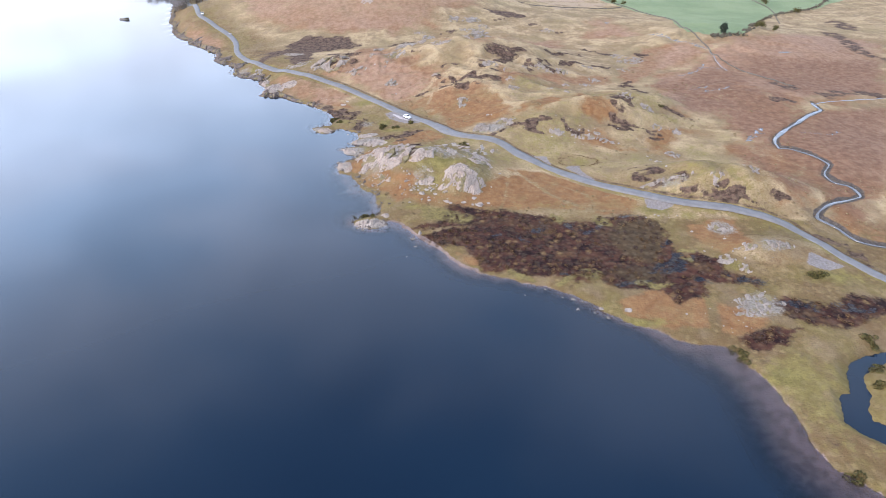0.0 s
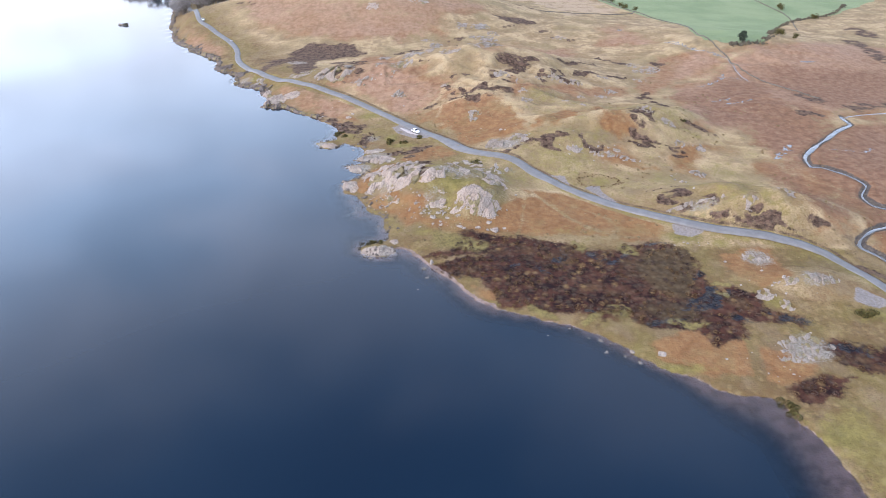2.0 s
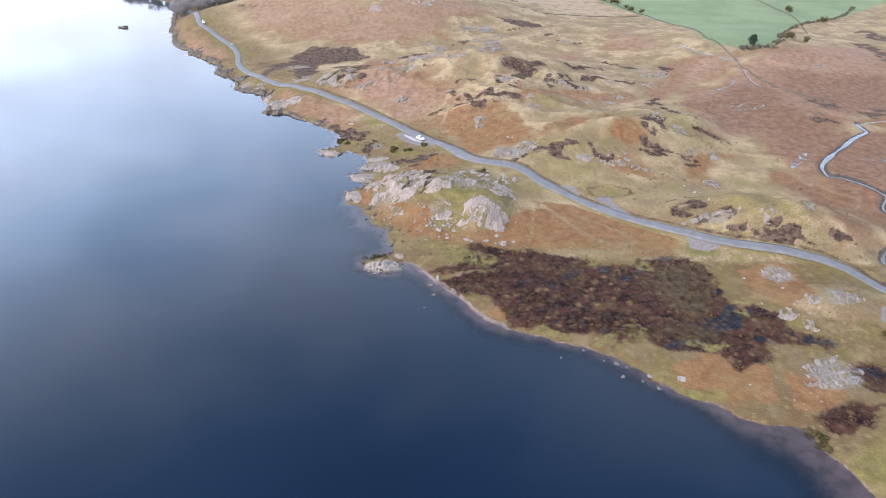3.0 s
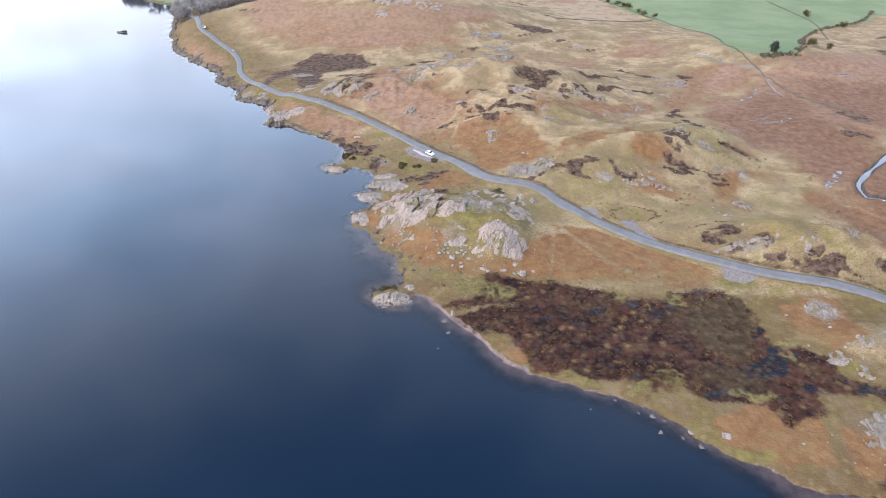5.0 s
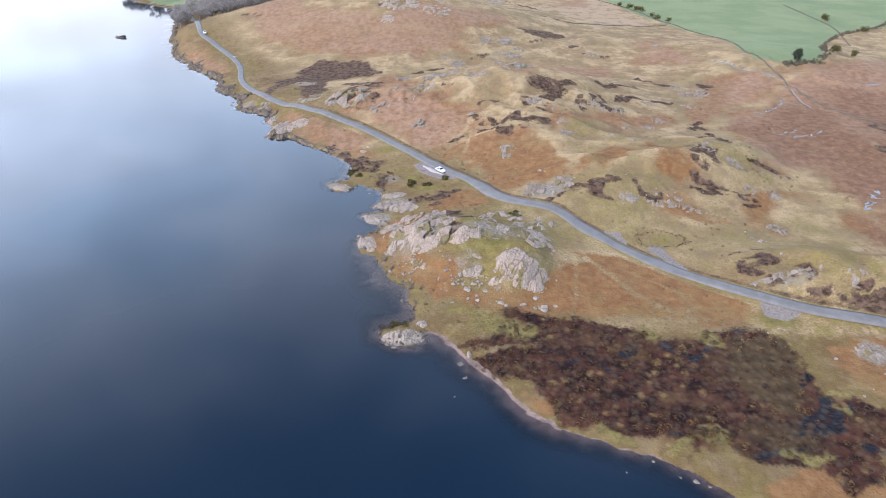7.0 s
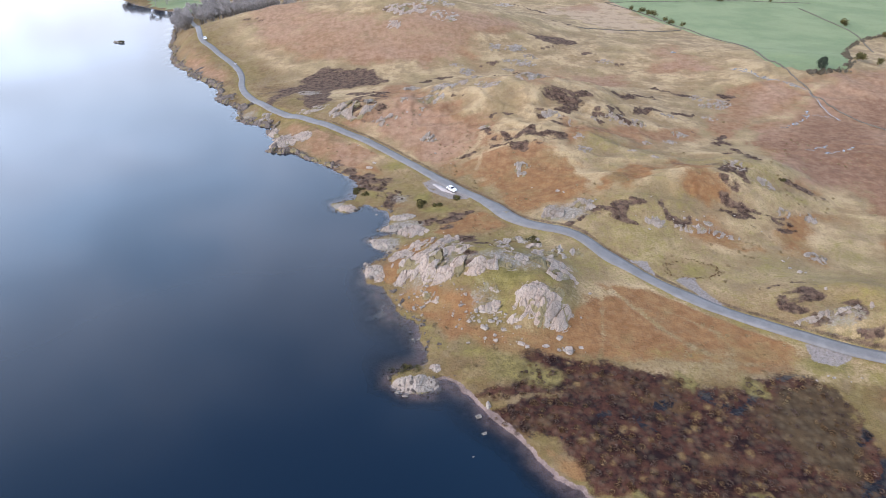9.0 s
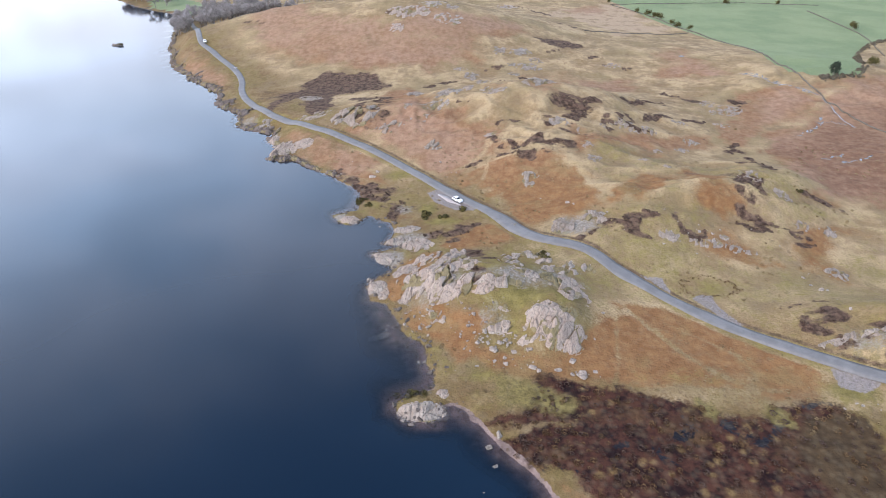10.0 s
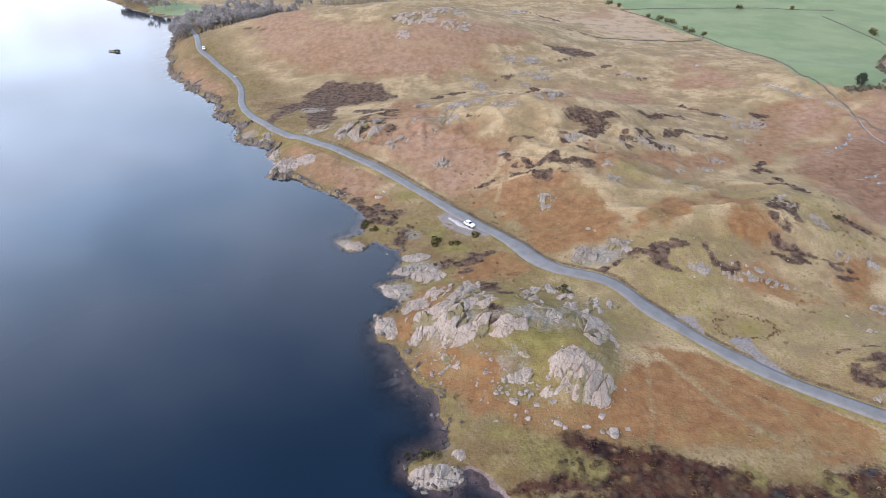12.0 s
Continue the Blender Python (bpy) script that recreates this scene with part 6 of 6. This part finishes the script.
tufts("moor_tussocks", spots, [0.2 + 0.4 * grow.random() ** 2 for _ in spots], TUSSOCK, "scattered straw-coloured grass tussocks on the moor", "tussocks", grow, 0.3, 18)
in_heather = lambda px, py: heather_cover(px, py) > 0.6
spots = scatter(700, -60, 140, 160, 400, in_heather, 60)
tufts("heather_clumps", spots, [0.25 + 0.4 * grow.random() ** 2 for _ in spots], REEDS, "dark purple-brown heather clumps on hill hollows", "heather", grow, 0.6, 22)
RING = (50.2, 209.1, 7.7, 4.3)
spots = [(RING[0] + RING[2] * (1 + 0.1 * grow.gauss(0, 1)) * math.cos(a / 90 * 6.28), RING[1] + RING[3] * (1 + 0.1 * grow.gauss(0, 1)) * math.sin(a / 90 * 6.28)) for a in range(90)]
tufts("rush_ring", spots, [0.12 + 0.2 * grow.random() for _ in spots], BOG_TUFT, "ring of dark rushes round a hollow by the lane", "rushes", grow, 0.7, 22)
spots = [(x + grow.gauss(0, 0.8), y + grow.gauss(0, 0.8)) for x, y in (((-23.5, 248.1), (-29.6, 248.1), (-27.1, 250.5), (6.9, 219.9), (7.5, 218.6), (-51.9, 261.8), (-48.6, 258.1), (-53.7, 261.1), (-16.5, 252.1), (69.3, 104.8), (68.6, 106.2), (70, 103.6), (101.4, 108.9), (102.1, 107.3), (98.3, 99.1), (94.9, 94.1), (100.9, 134.1), (103.8, 135.3), (-28.1, 169.2), (-24.7, 169.3), (76, 71.4), (95, 257.5))) for _ in range(4)]
tufts("gorse_scrub", spots, [0.6 + 0.5 * grow.random() for _ in spots], GORSE, "dark olive gorse scrub dotted near the lane", "gorse", grow, 0.8, 26)

hedge_line = rounded([(165, 385), (176, 387), (190, 390), (210, 431), (237, 477), (254, 498), (279, 520), (303, 532), (320, 547), (348, 585)])
spots = [(ax + (bx - ax) * k / 8 + grow.gauss(0, 0.6), ay + (by - ay) * k / 8 + grow.gauss(0, 1.3)) for (ax, ay), (bx, by) in zip(hedge_line, hedge_line[1:]) for k in range(8)]
tufts("hedge", spots, [0.45 + 0.75 * grow.random() ** 3 for _ in spots], HEDGE, "leafless grey-brown overgrown hedge along the pasture's edge", "hedge", grow, 1.2, 60)

# ---- walls, pools and cars ----
for points, label in (
        ([(66, 509), (95, 517), (143, 526), (150, 543), (158, 500), (166, 476), (154, 420), (155, 397)], "low dry stone wall along the pasture's edge"),
        ([(112, 636), (135, 592), (143, 548), (150, 536)], "low dry stone wall with bushes below pale slope"),
        ([(276, 626), (274, 575), (273, 532), (250, 470)], "field wall across the green pasture"),
        ([(155, 397), (156, 362), (160, 332), (175, 300)], "tumbled stone wall running down to the moor"),
        ([(111, 640), (170, 652), (230, 660), (300, 655)], "far field wall across the pasture")):
    stone_wall("field_wall", rounded(points, 1), 0.55, label)


def pool(name, x, y, rx, ry, turn, material, label, lift=0.02):
    """A shallow pool with a ragged rim, lying just on the ground."""
    bm = bmesh.new()
    c, s = math.cos(radians(turn)), math.sin(radians(turn))
    rim = []
    for k in range(28):
        a = 2 * math.pi * k / 28
        r = 1 + 0.28 * float(value_noise(3 * math.cos(a) + x, 3 * math.sin(a) + y, 1.3, 8))
        u, v = rx * r * math.cos(a), ry * r * math.sin(a)
        rim.append((x + c * u - s * v, y + s * u + c * v))
    z = float(np.mean(ground_lookup([p[0] for p in rim], [p[1] for p in rim])))
    tilted = [stand(*p) for p in rim]
    top = [bm.verts.new((*p, h + lift)) for p, h in zip(rim, tilted)]
    mid = bm.verts.new((x, y, stand(x, y) + lift + 0.02))
    low = [bm.verts.new((p[0] * 1.0, p[1] * 1.0, h - 0.25)) for p, h in zip(rim, tilted)]
    for k in range(28):
        bm.faces.new((mid, top[k], top[(k + 1) % 28]))
        bm.faces.new((top[k], low[k], low[(k + 1) % 28], top[(k + 1) % 28]))
    return tagged(new(name, mesh_from(bm, name, material)), label, "pool", kind="structure")


for row in (((201.7, 362.3, 4.1, 1.6, 0), (111.7, 439.8, 1.6, 1.2, 0), (150, 371, 3.2, 0.7, -50))):
    pool("pool", *row, PUDDLE, "shallow bright pool lying in wet moor")
wet_rng = random.Random(9)
for width, points in RILLS:
    for (ax, ay), (bx, by) in zip(points, points[1:]):
        n = max(2, int(math.dist((ax, ay), (bx, by)) / 1.9))
        for k in range(n):
            f = (k + wet_rng.random()) / n
            pool("pool", ax + (bx - ax) * f + wet_rng.gauss(0, 0.45), ay + (by - ay) * f + wet_rng.gauss(0, 0.45), wet_rng.uniform(0.8, 1.9), width * wet_rng.uniform(0.3, 0.9),
                 math.degrees(math.atan2(by - ay, bx - ax)) + wet_rng.gauss(0, 22), PUDDLE, "small bright pool in a chain across wet moor")
pool("pale_patch", *(-21.1, 259.6, 5.6, 1.0, -41), GRIT_AND_GLINT, "pale strip of fresh gravel in the layby", 0.14)
# A puddle on the bend: its sky reflection is painted as a pale colour.
pool("pale_patch", *(-148.2, 414.2, 1.6, 1.3, 0), GRIT_AND_GLINT, "pale worn patch on the lane's bend", 0.27)

islet_at = (-253.3, 486.2)
islet_rng = random.Random(3)
islet = empty("islet", pose(*islet_at, 0))
bm = bmesh.new()
for k in range(9):
    m = pose(islet_rng.gauss(0, 2.2), islet_rng.gauss(0, 0.8), islet_rng.uniform(-0.4, 0.3), islet_rng.gauss(0, 15), islet_rng.gauss(0, 15), islet_rng.uniform(0, 360))
    bmesh.ops.create_icosphere(bm, subdivisions=2, radius=1.0, matrix=m @ Matrix.Diagonal((islet_rng.uniform(1.0, 1.9), islet_rng.uniform(0.7, 1.2), islet_rng.uniform(0.4, 0.7), 1)))
for v in bm.verts:
    v.co += Vector((0, 0, 0.25)) * noise.noise(v.co * 0.9) + 0.3 * noise.noise_vector(v.co * 0.7)
part("rock", bm, PALE_ROCK, islet, flat=True)
bm = bmesh.new()
for k in range(6):
    leaf_clump(bm, islet_rng, Vector((islet_rng.gauss(0, 1.3), islet_rng.gauss(0, 0.5), 0.9)), 0.8, 60, 0.22)
part("scrub", bm, GORSE, islet)
tagged(islet, "tiny rocky islet with low scrub in the lake", "islet")

hatchback = car("car", "white hatchback driving along the narrow lane", WHITE_PAINT)
hatchback.matrix_basis = pose(-18.2, 258.4, stand(-18.2, 258.4) + 0.12, 0, 0, 132)
parked = copy_thing(hatchback, pose(-178.7, 452.5, 10.82, 0, 0, 115))
tagged(parked, "white hatchback stopped on the lane by the wood", "car")
